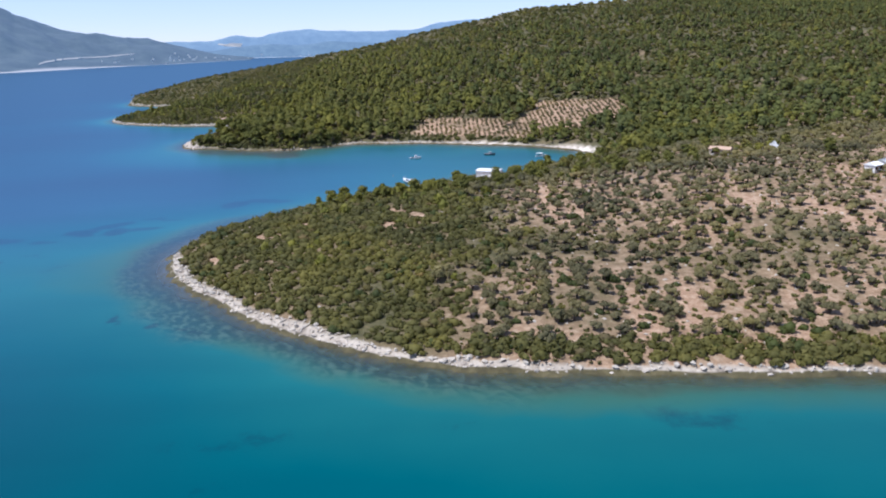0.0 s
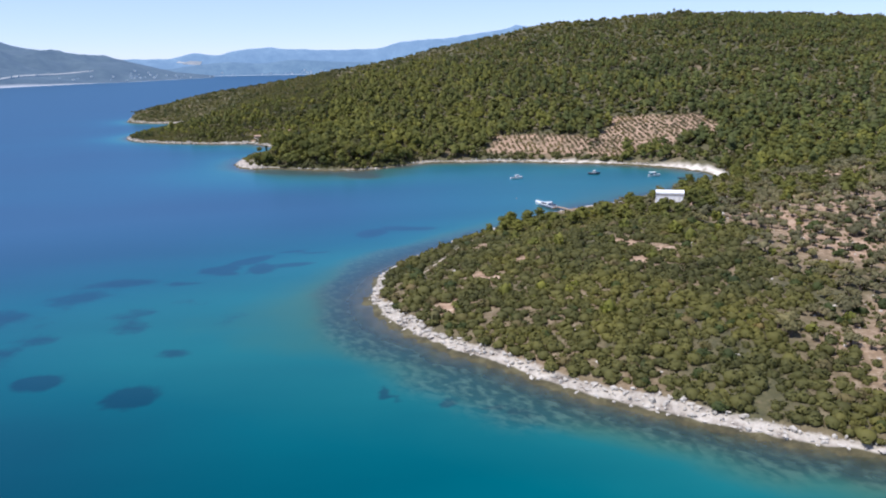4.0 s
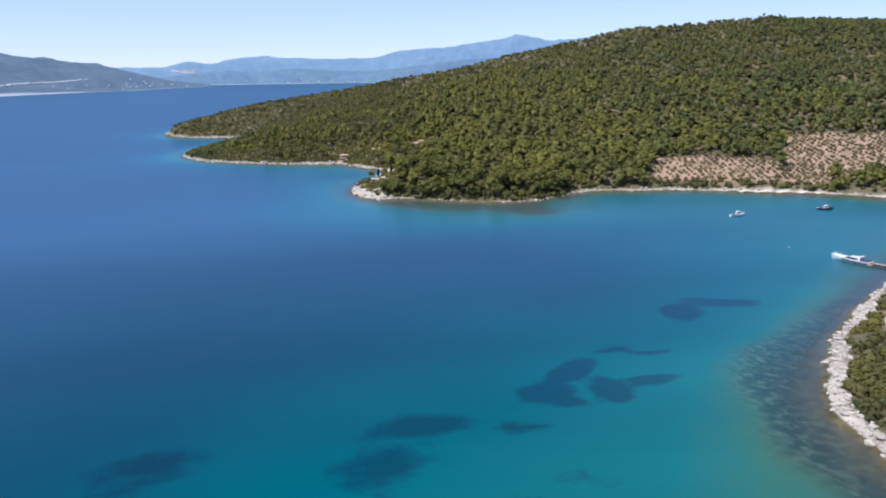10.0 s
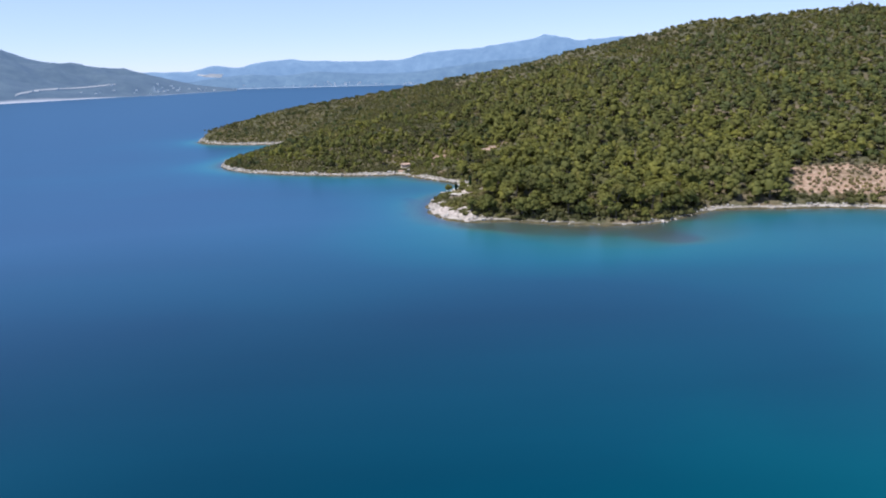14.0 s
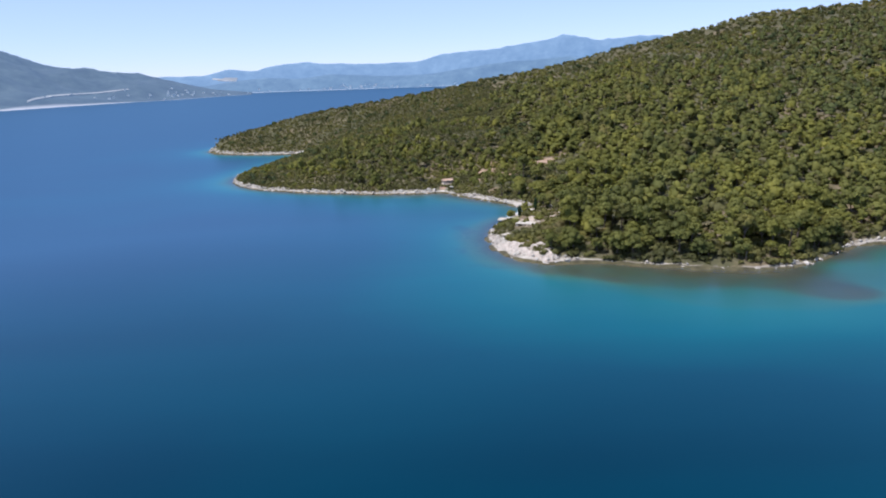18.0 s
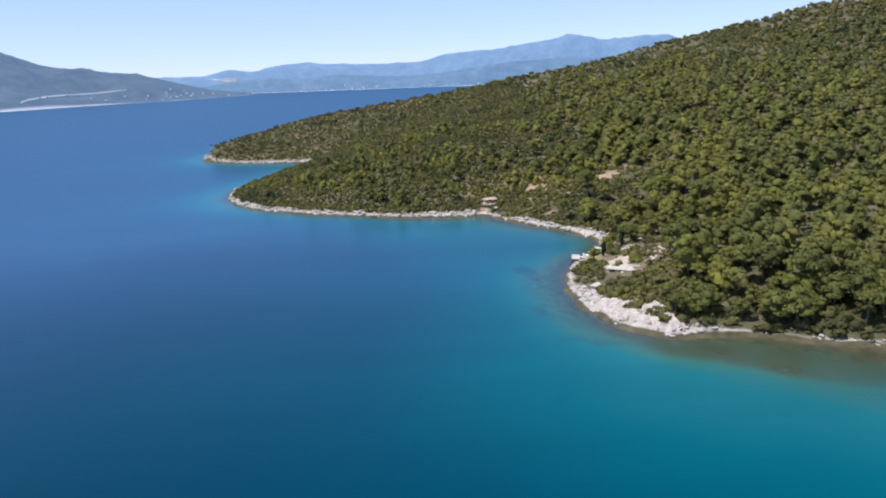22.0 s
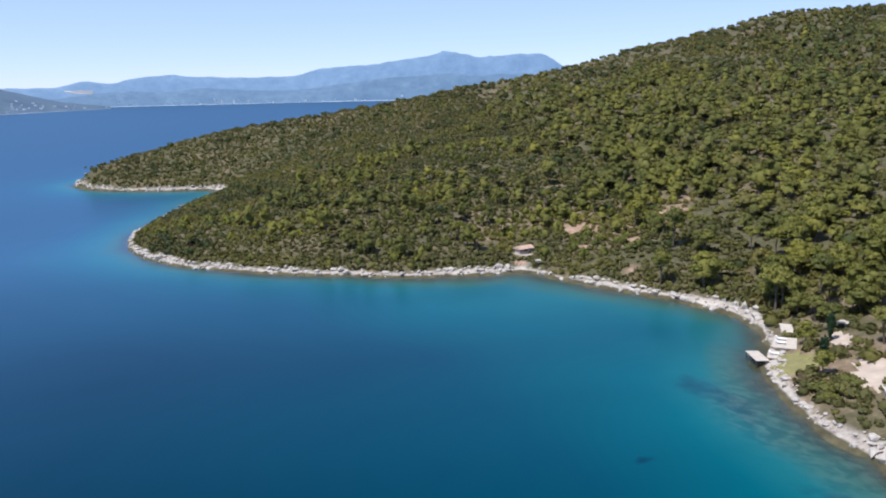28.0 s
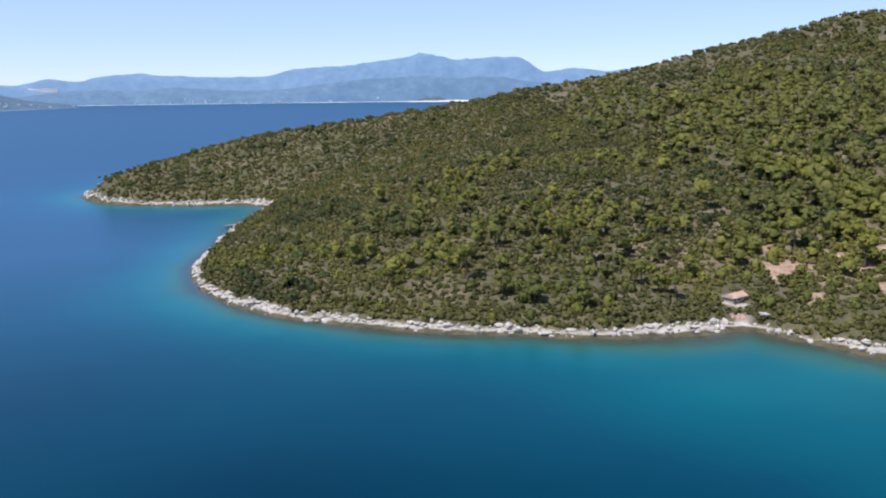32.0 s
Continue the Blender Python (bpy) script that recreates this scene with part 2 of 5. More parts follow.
def corner_cut(pts, rounds=1):
    p = np.array(pts, float)
    for _ in range(rounds):
        q = np.empty((2 * len(p) - 2, 2))
        q[0::2], q[1::2] = 0.75 * p[:-1] + 0.25 * p[1:], 0.25 * p[:-1] + 0.75 * p[1:]
        p = np.vstack([p[:1], q, p[-1:]])
    return p


COAST = corner_cut(CAPE + BAY + POINT + TAIL)
SHOAL = np.array([(-139, 469), (-124, 457), (-112, 451), (-97, 450), (-86, 444), (-78, 433)], float)


def to_line(x, y, line, h=None):
    """Distance of points to a line, and the line's height at the nearest place."""
    a, d = line[:-1], line[1:] - line[:-1]
    best, high = np.full(x.shape, 1e9), np.zeros(x.shape)
    for k in range(len(a)):
        t = np.clip(((x - a[k, 0]) * d[k, 0] + (y - a[k, 1]) * d[k, 1]) / (d[k] @ d[k]), 0, 1)
        r = np.hypot(x - a[k, 0] - t * d[k, 0], y - a[k, 1] - t * d[k, 1])
        near = r < best
        best[near] = r[near]
        if h is not None:
            high[near] = (h[k] + t * (h[k + 1] - h[k]))[near]
    return best if h is None else (best, high)


def to_ridge(x, y, ridge):
    """Distance to a ridge, and its height there, blended so that the slopes have no steps."""
    t = np.linspace(0, len(ridge) - 1, 90)
    p = np.stack([np.interp(t, np.arange(len(ridge)), ridge[:, k]) for k in range(3)], 1)
    top, low, best = np.zeros(x.shape), np.zeros(x.shape), np.full(x.shape, 1e18)
    for px_, py_, pz_ in p:
        q = (x - px_) ** 2 + (y - py_) ** 2 + 225
        w = (1e4 / q) ** 3
        top += w * pz_
        low += w
        best = np.minimum(best, q)
    return np.sqrt(best - 225), top / low


def inside(x, y):
    p, c = np.vstack([COAST, COAST[:1]]), np.zeros(x.shape, bool)
    for (x0, y0), (x1, y1) in zip(p[:-1], p[1:]):
        if y0 != y1:
            c ^= ((y0 > y) != (y1 > y)) & (x < (x1 - x0) * (y - y0) / (y1 - y0) + x0)
    return c


def vnoise(x, y, size, seed=0):
    """Smooth noise from -1 to 1 over cells of that size."""
    u, v = np.asarray(x) / size + 371.3 * seed, np.asarray(y) / size + 131.7 * seed
    i, j = np.floor(u).astype(np.int64), np.floor(v).astype(np.int64)
    f, g = u - i, v - j
    f, g = f * f * (3 - 2 * f), g * g * (3 - 2 * g)

    def at(a, b):
        n = (a * 374761393 + b * 668265263 + seed * 974634777) & 0xFFFFFFFF
        n = ((n ^ (n >> 13)) * 1274126177) & 0xFFFFFFFF
        return ((n ^ (n >> 16)) & 0xFFFF) / 32767.5 - 1
    return (at(i, j) * (1 - f) + at(i + 1, j) * f) * (1 - g) + (at(i, j + 1) * (1 - f) + at(i + 1, j + 1) * f) * g


def shore_of(x, y):
    """Metres from the water line, positive on land."""
    d = to_line(x, y, COAST) * np.where(inside(x, y), 1, -1)
    return d + 0.9 * vnoise(x, y, 7, 3) + 0.5 * vnoise(x, y, 3.1, 4)


def depth_of(x, y, d):
    o = np.clip(-d, 0, None)
    shelf = np.exp(-(((x + 140) / 135) ** 2 + ((y - 210) / 72) ** 2)) + 1.0 * np.exp(-(((x - 5) / 92) ** 2 + ((y - 395) / 72) ** 2))
    shelf = shelf + 1.0 * np.exp(-(((x + 105) / 62) ** 2 + ((y - 445) / 40) ** 2)) + 0.75 * np.exp(-(((x + 175) / 42) ** 2 + ((y - 575) / 48) ** 2))
    shelf = shelf + 0.55 * np.exp(-(((x - 20) / 130) ** 2 + ((y - 92) / 42) ** 2))
    steep = 0.34 + 0.30 * np.clip((y - 440) / 120, 0, 1)
    slope = steep - (steep - 0.075) * np.clip(shelf, 0, 1)
    dep = slope * o * (0.25 + 0.75 * np.clip(o / 20, 0, 1))
    dep = 26 * (1 - np.exp(-dep / 26)) * (1 + 0.15 * vnoise(x, y, 35, 5))
    bar = np.exp(-(np.clip(to_line(x, y, SHOAL) - 5.5 - 1.2 * vnoise(x, y, 12, 44), 0, None) / 4.5) ** 2)
    dep = dep + (np.minimum(dep, 0.46 + 0.15 * vnoise(x, y, 6, 45)) - dep) * bar
    pool = np.exp(-(((x + 66) / 9) ** 2 + ((y - 455) / 8) ** 2))
    return dep + 1.1 * pool * (o > 1)


def rim_of(x, y):
    """Width of the bare rock along the water."""
    return (1.7 + 1.1 * vnoise(x, y, 11, 17) - 1.3 * np.exp(-(((x + 95) / 40) ** 2 + ((y - 464) / 14) ** 2)) + 1.3 * np.exp(-(((x + 55) / 40) ** 2 + ((y - 195) / 60) ** 2)) + 1.3 * np.exp(-(((x + 22) / 34) ** 2 + ((y - 150) / 26) ** 2))
            + 2.4 * np.exp(-(((x + 25) / 36) ** 2 + ((y - 298) / 32) ** 2)) + 2.6 * np.exp(-(((x + 149) / 14) ** 2 + ((y - 490) / 22) ** 2)) + 0.5 * np.exp(-(((x + 140) / 16) ** 2 + ((y - 575) / 35) ** 2)))


def height_of(x, y, d=None):
    """Height of the ground; below zero in the sea."""
    if d is None:
        d = shore_of(x, y)
    up = np.clip(d, 0, None)
    out = np.zeros(x.shape)
    for ridge, g in ((RIDGE, 0.80), (CAPE_RIDGE, 0.75)):
        r, h = to_ridge(x, y, ridge)
        out = np.maximum(out, h * (up / (up + r + 1e-6)) ** g)
    bank = 1.1 * (1 - np.exp(-up / 2.0))
    rough = np.clip(up / 30, 0, 1) * (1.6 * vnoise(x, y, 45, 1) + 0.6 * vnoise(x, y, 14, 2))
    return np.where(d > 0, bank + out + rough, -depth_of(x, y, d) - 0.03)


def axis(lo, a, b, hi, step):
    """Even steps from a to b, growing ones out to lo and hi."""
    def grow(start, end):
        out, s, p = [], step, start
        while abs(end - p) > s * 1.5:
            s *= 1.22
            p += math.copysign(s, end - start)
            out.append(p)
        out[-1] = end
        return out
    return np.array(grow(a, lo)[::-1] + list(np.arange(a, b + 0.01, step)) + grow(b, hi))


def sheet(name, xs, ys, z, mat, attrs):
    nx, ny = len(xs), len(ys)
    X, Y = np.meshgrid(xs, ys)
    co = np.stack([X, Y, z], -1).reshape(-1, 3).astype(np.float32)
    i = (np.arange(ny - 1)[:, None] * nx + np.arange(nx - 1)).ravel()
    me = mesh_from(name, co, np.stack([i, i + 1, i + nx + 1, i + nx], 1), mat, smooth=True)
    for key, val in attrs.items():
        me.attributes.new(key, "FLOAT", "POINT").data.foreach_set("value", np.ascontiguousarray(val.ravel(), np.float32))
    return new(name, me)


def mesh_from(name, co, faces, mat, smooth=False, tint=None, slots=None):
    """A mesh from arrays; faces all have the same number of corners."""
    me = bpy.data.meshes.new(name)
    n, k = faces.shape
    me.vertices.add(len(co))
    me.vertices.foreach_set("co", np.ascontiguousarray(co, np.float32).ravel())
    me.loops.add(n * k)
    me.loops.foreach_set("vertex_index", np.ascontiguousarray(faces, np.int32).ravel())
    me.polygons.add(n)
    me.polygons.foreach_set("loop_start", np.arange(0, n * k, k, dtype=np.int32))
    me.polygons.foreach_set("use_smooth", np.full(n, smooth))
    for one in mat if isinstance(mat, (list, tuple)) else [mat]:
        me.materials.append(one)
    if slots is not None:
        me.polygons.foreach_set("material_index", np.ascontiguousarray(slots, np.int32))
    if tint is not None:
        me.attributes.new("tint", "FLOAT", "POINT").data.foreach_set("value", np.ascontiguousarray(tint, np.float32))
    me.update(calc_edges=True)
    return me


XS, YS = axis(-4900, -348, 170, 4900, 3.0), axis(-4900, 96, 920, 5300, 3.0)
GX, GY = np.meshgrid(XS, YS)
SHORE = shore_of(GX, GY)
LAND = height_of(GX, GY, SHORE)
# orchards on bare soil


def in_field(x, y):
    """The two ploughed plots above the beach."""
    split = (x - 41) - (y - 461) * 0.55
    low = np.where(x < 60, 483 - 0.40 * (x - 2), np.where(x < 76, 460, 460 + 0.25 * (x - 76)))
    a = (split > 1.2) & (x < 127) & (y < 534 - 0.57 * (x - 81))
    b = (split < -1.8) & (x > -11 + 0.35 * (y - 479)) & (y < 514 - 0.31 * (x - 2))
    return (a | b) & (y > low)


# bare soil between the shrubs: place and radius
SOIL = [(-138.9, 634, 4), (-143, 632.4, 2.5), (-114, 627, 4.2), (-110, 630, 3.5), (-103, 637, 2.6), (-135, 647, 2), (-132.5, 612, 2.6), (-145.6, 617.5, 2.4), (-141, 596.5, 2.4), (-125.2, 633, 2.4),
        (-133.3, 664, 2), (-104.6, 670, 2), (-74.5, 691, 2.5), (-42.5, 253.5, 3.6), (-36.5, 260.5, 3), (-3.2, 274.6, 3.4), (-37.8, 230, 3.6), (-49, 221, 2.8), (-10.5, 217, 3.2), (-7.4, 230, 3),
        (-2.8, 222, 3), (-11.4, 234, 2.6), (-58, 205.8, 3), (-46.6, 219, 2.4)]


def bare_of(x, y):
    olives = np.clip((x - 4 - 0.10 * (y - 130) - 14 * vnoise(x, y, 30, 8)) / 25, 0, 1) * (y < 330)
    lanes = np.clip(1.3 * vnoise(x, y * 0.22, 6, 46) + 0.6 * vnoise(x, y, 9, 47), -0.4, 1)
    b = 0.20 + (0.46 + 0.30 * lanes) * olives + 0.28 * vnoise(x, y, 22, 6)
    b = np.where(y > 440, 0.02 + 0.3 * vnoise(x, y, 26, 7) - 0.30 * (x < -165) - 0.45 * np.clip((y - 640) / 80, 0, 1), b)
    b = b + 0.75 * np.exp(-(((x + 135) / 13) ** 2 + ((y - 523) / 21) ** 2)) + 0.45 * np.exp(-(((x + 130) / 20) ** 2 + ((y - 622) / 20) ** 2))
    for sx, sy, sr in SOIL:
        b = b + 1.1 * np.exp(-((x - sx) ** 2 + (y - sy) ** 2) / (1.15 * sr) ** 2)
    return np.clip(np.where(in_field(x, y), 0.92 + 0.35 * vnoise(x, y, 5, 48), b), 0, 1.5)


def sand_of(x, y, d):
    beach = np.exp(-(((x - 88) / 20) ** 2 + ((y - 410) / 32) ** 2)) + np.exp(-((x - 40) / 30) ** 2 - ((y - 459) / 9) ** 2) + np.exp(-((x - 20) / 26) ** 2 - ((y - 328) / 20) ** 2)
    beach = beach + 0.5 * np.exp(-((x + 162) / 3) ** 2 - ((y - 620) / 4) ** 2)
    wide = 0.9 + 2.4 * np.exp(-((x - 92) / 18) ** 2) + 9.0 * np.exp(-((x - 14) / 26) ** 2 - ((y - 328) / 22) ** 2) + 2.0 * (y > 580)
    return np.clip(beach * 2 - 0.3, 0, 1) * np.clip(1 - (d - wide) / 1.5, 0, 1) * (d > -0.5)


ground = tagged(sheet("ground", XS, YS, LAND, GROUND, {"shore": SHORE, "band": np.clip((SHORE - rim_of(GX, GY)) / 10 + 0.5, 0, 1), "bare": bare_of(GX, GY), "sand": sand_of(GX, GY, SHORE)}),
                "dry reddish scrub ground rising from a pale limestone shore", "ground", kind="structure")
# the sea, on a finer sheet; seagrass: place, half sizes, turn, thickness
WXS, WYS = axis(-4900, -348, 120, 4900, 2.1), axis(-4900, 100, 900, 5300, 2.1)
WX, WY = np.meshgrid(WXS, WYS)
SEA_SHORE = shore_of(WX, WY)
WEED = [(-75, 299, 6.5, 4.2, 0.9, 1.2), (-63, 305, 9.5, 3.4, -0.25, 1.2), (-118, 257.5, 5.2, 5.5, 0.3, 1.2), (-111.5, 266.5, 7.5, 3.2, 0.75, 1.15), (-115, 252, 4, 2, 0, 1.0),
        (-105.8, 258, 4.2, 5.4, 0.2, 1.2), (-97, 260.3, 5.8, 2.6, 0.1, 1.05), (-100, 277.2, 5.2, 1.7, 0.4, 1.0), (-92.7, 275.2, 3.9, 1.4, 0.1, 1.0),
        (-142, 247, 11, 5, 0.1, 0.80), (-149, 235, 9.5, 7, 0.5, 0.72), (-125.5, 246, 6.5, 2.6, 0, 0.75), (-181, 238, 11, 7, 0.7, 0.68), (-164, 219, 11, 8, 0.1, 0.76),
        (-131, 220.5, 5.5, 5, 0, 0.66), (-120, 228, 6.5, 3.4, 0, 0.62), (-127.5, 211, 5.5, 8, 0.1, 0.6), (-144, 204, 4.5, 3, -0.3, 0.7), (-115, 193.5, 4.2, 2.4, 0, 0.85),
        (-136.3, 181.5, 3.6, 3.4, 0.4, 1.0), (-116.5, 172, 5.2, 5.2, 0.3, 1.0), (-72.8, 169, 4.2, 1.5, -1.05, 1.1), (-61.6, 163.2, 1.8, 2.2, 0, 1.1), (-54, 160, 6, 1.3, -0.5, 0.9),
        (-170, 196, 9, 6, 0.3, 0.7), (-157, 185, 7, 4, 0.2, 0.65), (-148, 168, 6, 4, 0, 0.7), (-180, 212, 7, 4, 0.3, 0.62), (-180, 511.5, 1.5, 1.2, 0, 1.0), (-160, 528, 5, 14, 0.15, 0.60), (-164, 496, 4, 9, 0.3, 0.55), (-158, 474, 10, 4, -0.6, 0.58)]
weed = np.zeros(WX.shape)
for wx, wy, wa, wb, turn, thick in WEED:
    c, s = math.cos(turn), math.sin(turn)
    ex, ey = WX - wx + 1.6 * vnoise(WX, WY, 7, 23) + 1.1 * vnoise(WX, WY, 3.6, 25), WY - wy + 1.6 * vnoise(WX, WY, 7, 24)
    u, v = (ex * c + ey * s) / wa, (ey * c - ex * s) / wb
    weed = np.maximum(weed, thick * np.exp(-0.72 * (u * u + v * v) ** 1.4))
DEPTH = depth_of(WX, WY, SEA_SHORE)
off = np.clip(-SEA_SHORE, 0, None)
weed = np.maximum(weed, 0.75 * np.clip(vnoise(WX, WY, 15, 20) + 0.15, 0, 1) * np.exp(-(((WX + 150) / 60) ** 2 + ((WY - 205) / 42) ** 2)))
weed = np.maximum(weed, 0.72 * np.clip(vnoise(WX * 0.7, WY, 13, 39) + 0.25, 0, 1) * np.exp(-(((WX - 20) / 110) ** 2 + ((WY - 104) / 16) ** 2)))
# rock beds off the cape, widest off its south-western side, narrower off the bathing place
bank = 6 + 9 * np.exp(-(((WX + 66) / 40) ** 2 + ((WY - 190) / 48) ** 2)) + 7 * np.exp(-(((WX + 66) / 30) ** 2 + ((WY - 255) / 40) ** 2)) + 7 * np.exp(-(((WX + 156) / 20) ** 2 + ((WY - 520) / 34) ** 2)) + 5 * np.exp(-(((WX + 5) / 60) ** 2 + ((WY - 135) / 30) ** 2)) + 4 * vnoise(WX, WY, 13, 30)
near_cape = np.clip(1.6 * np.exp(-(((WX + 30) / 120) ** 2 + ((WY - 210) / 110) ** 2)), 0, 1)
off_point = 0.7 * np.exp(-(((WX + 156) / 22) ** 2 + ((WY - 512) / 45) ** 2))
LEDGE = np.clip(near_cape + off_point, 0, 1) / (1 + np.exp(np.clip((off - bank) / 1.4, -40, 40))) * (off > 0) * np.clip(off / 1.5, 0, 1)
water = tagged(sheet("water", WXS, WYS, np.zeros(WX.shape), WATER, {"depth": DEPTH, "weed": weed, "ledge": LEDGE}),
               "clear turquoise to deep blue sea with dark seagrass patches", "sea", kind="structure")

# ---- far shores ----
def far_range(name, label, inner, profile, colour, haze_glow, spurs, seed, strip=0.8):
    """A mountain range round the far side of the strait: (degrees, metres) along its crest."""
    az = np.linspace(profile[0][0], profile[-1][0], 260 if profile[-1][0] < 0 else 520)
    crest = np.interp(az, [p[0] for p in profile], [p[1] for p in profile])
    crest = np.convolve(np.pad(crest, 2, "edge"), np.ones(5) / 5, "valid")
    crest = crest * (1 + 0.025 * vnoise(az, az * 0, 0.8, seed) + 0.015 * vnoise(az, az * 0, 0.3, seed))
    rad = np.linspace(0, 1, 26)
    A, U = np.meshgrid(az, rad)
    start = np.interp(A, [p[0] for p in inner], [p[1] for p in inner])
    end = np.interp(A, [p[0] for p in inner], [p[2] for p in inner])
    rr = start + (end - start) * U * 1.12
    prof = np.where(U < 0.9, np.sin(np.clip(U / 0.9, 0, 1) * math.pi / 2) ** 1.25, 1 - (U - 0.9) * 4)
    x, y = -200 + rr * np.sin(np.radians(A)), 300 + rr * np.cos(np.radians(A))
    rough = (vnoise(x, y, 330, seed) * spurs + vnoise(x, y, 120, seed + 1) * spurs * 0.4) * np.sin(np.clip(U, 0, 0.9) / 0.9 * math.pi)
    z = np.where(U == 0, -2, crest[None] * prof + rough * crest[None] + 3)
    m, nt, b = material(name, 0.95)
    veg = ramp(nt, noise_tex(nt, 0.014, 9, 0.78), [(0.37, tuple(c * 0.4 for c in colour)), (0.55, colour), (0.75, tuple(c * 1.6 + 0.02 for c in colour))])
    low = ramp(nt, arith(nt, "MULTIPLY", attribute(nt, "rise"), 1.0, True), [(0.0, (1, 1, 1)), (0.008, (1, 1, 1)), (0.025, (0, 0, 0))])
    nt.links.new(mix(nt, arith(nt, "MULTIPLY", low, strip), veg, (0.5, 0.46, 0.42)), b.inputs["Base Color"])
    # bluish emission puts the haze of distance into the hillside
    b.inputs["Emission Color"].default_value, b.inputs["Emission Strength"].default_value = (*haze_glow, 1), 1.0
    nx = len(az)
    i = (np.arange(len(rad) - 1)[:, None] * nx + np.arange(nx - 1)).ravel()
    me = mesh_from(name, np.stack([x, y, z], -1).reshape(-1, 3), np.stack([i, i + 1, i + nx + 1, i + nx], 1), m, smooth=True)
    me.attributes.new("rise", "FLOAT", "POINT").data.foreach_set("value", U.ravel().astype(np.float32))
    return tagged(new(name, me), label, "mountains", kind="structure")


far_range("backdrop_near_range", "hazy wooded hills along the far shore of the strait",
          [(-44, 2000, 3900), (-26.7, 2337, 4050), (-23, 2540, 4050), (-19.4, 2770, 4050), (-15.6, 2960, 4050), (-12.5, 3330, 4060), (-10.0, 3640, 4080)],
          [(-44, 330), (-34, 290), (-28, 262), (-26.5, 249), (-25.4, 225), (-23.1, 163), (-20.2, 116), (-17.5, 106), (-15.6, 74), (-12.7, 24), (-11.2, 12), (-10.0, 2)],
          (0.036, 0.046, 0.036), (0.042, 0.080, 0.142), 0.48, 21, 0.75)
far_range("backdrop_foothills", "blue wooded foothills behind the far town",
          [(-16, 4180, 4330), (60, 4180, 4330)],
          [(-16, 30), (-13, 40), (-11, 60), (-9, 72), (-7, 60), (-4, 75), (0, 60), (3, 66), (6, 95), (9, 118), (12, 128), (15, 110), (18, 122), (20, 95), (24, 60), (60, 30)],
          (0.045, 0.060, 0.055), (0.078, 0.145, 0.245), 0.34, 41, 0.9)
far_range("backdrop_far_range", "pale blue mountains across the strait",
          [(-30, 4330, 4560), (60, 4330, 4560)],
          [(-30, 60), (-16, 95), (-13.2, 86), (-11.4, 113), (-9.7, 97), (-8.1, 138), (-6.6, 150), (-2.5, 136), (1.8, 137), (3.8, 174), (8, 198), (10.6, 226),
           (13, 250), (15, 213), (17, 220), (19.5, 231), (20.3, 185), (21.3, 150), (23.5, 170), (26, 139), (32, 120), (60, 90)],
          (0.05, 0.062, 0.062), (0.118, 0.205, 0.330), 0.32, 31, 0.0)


# ---- plants ----
ICO = bmesh.new()
bmesh.ops.create_icosphere(ICO, subdivisions=1, radius=1)
ICO_V = np.array([v.co for v in ICO.verts])
ICO_F = np.array([[v.index for v in f.verts] for f in ICO.faces])
ICO.free()
TOP_F = ICO_F[ICO_V[ICO_F].mean(1)[:, 2] > -0.55]          # nothing sees a crown from below


def blob(rng, centre, size, rough=0.28):
    """A lumpy, uneven core of foliage (tri faces)."""
    v = ICO_V * (1 + rng.uniform(-rough, rough, (len(ICO_V), 1))) * size + centre
    return v, TOP_F


def sprays(rng, centre, size, count, leaf):
    """Small bent sprays of leaves over a lobe: two triangles each."""
    n = rng.normal(size=(count, 3))
    n /= np.linalg.norm(n, axis=1)[:, None]
    n[:, 2] = np.abs(n[:, 2]) * 0.9 + n[:, 2] * 0.1
    p = centre + n * size * rng.uniform(0.90, 1.10, (count, 1))
    a = np.cross(n + rng.normal(scale=0.5, size=(count, 3)), rng.normal(size=(count, 3)))
    a /= np.linalg.norm(a, axis=1)[:, None] + 1e-9
    b = np.cross(n + rng.normal(scale=0.4, size=(count, 3)), a)
    b /= np.linalg.norm(b, axis=1)[:, None] + 1e-9
    s = leaf * rng.uniform(0.6, 1.3, (count, 1))
    v = np.stack([p - a * s, p - b * s * 0.7 + n * s * 0.2, p + a * s, p + b * s * 0.7 + n * s * 0.25], 1).reshape(-1, 3)
    i = np.arange(count)[:, None] * 4
    return v, np.concatenate([i + [0, 1, 2], i + [0, 2, 3]], 0).reshape(-1, 3)


def limb(a, b, ra, rb, sides=5):
    a, b = np.array(a, float), np.array(b, float)
    d = (b - a) / np.linalg.norm(b - a)
    u = np.cross(d, (0.3, 0.9, 0.2))
    u /= np.linalg.norm(u)
    w = np.cross(d, u)
    t = np.arange(sides) * 2 * math.pi / sides
    ring = np.cos(t)[:, None] * u + np.sin(t)[:, None] * w
    v = np.vstack([a + ring * ra, b + ring * rb])
    k = np.arange(sides)
    n = (k + 1) % sides
    return v, np.concatenate([np.stack([k, n, n + sides], 1), np.stack([k, n + sides, k + sides], 1)])


def join(pieces):
    vs, fs, base = [], [], 0
    for v, f in pieces:
        vs.append(v)
        fs.append(f + base)
        base += len(v)
    return np.vstack(vs), np.vstack(fs)


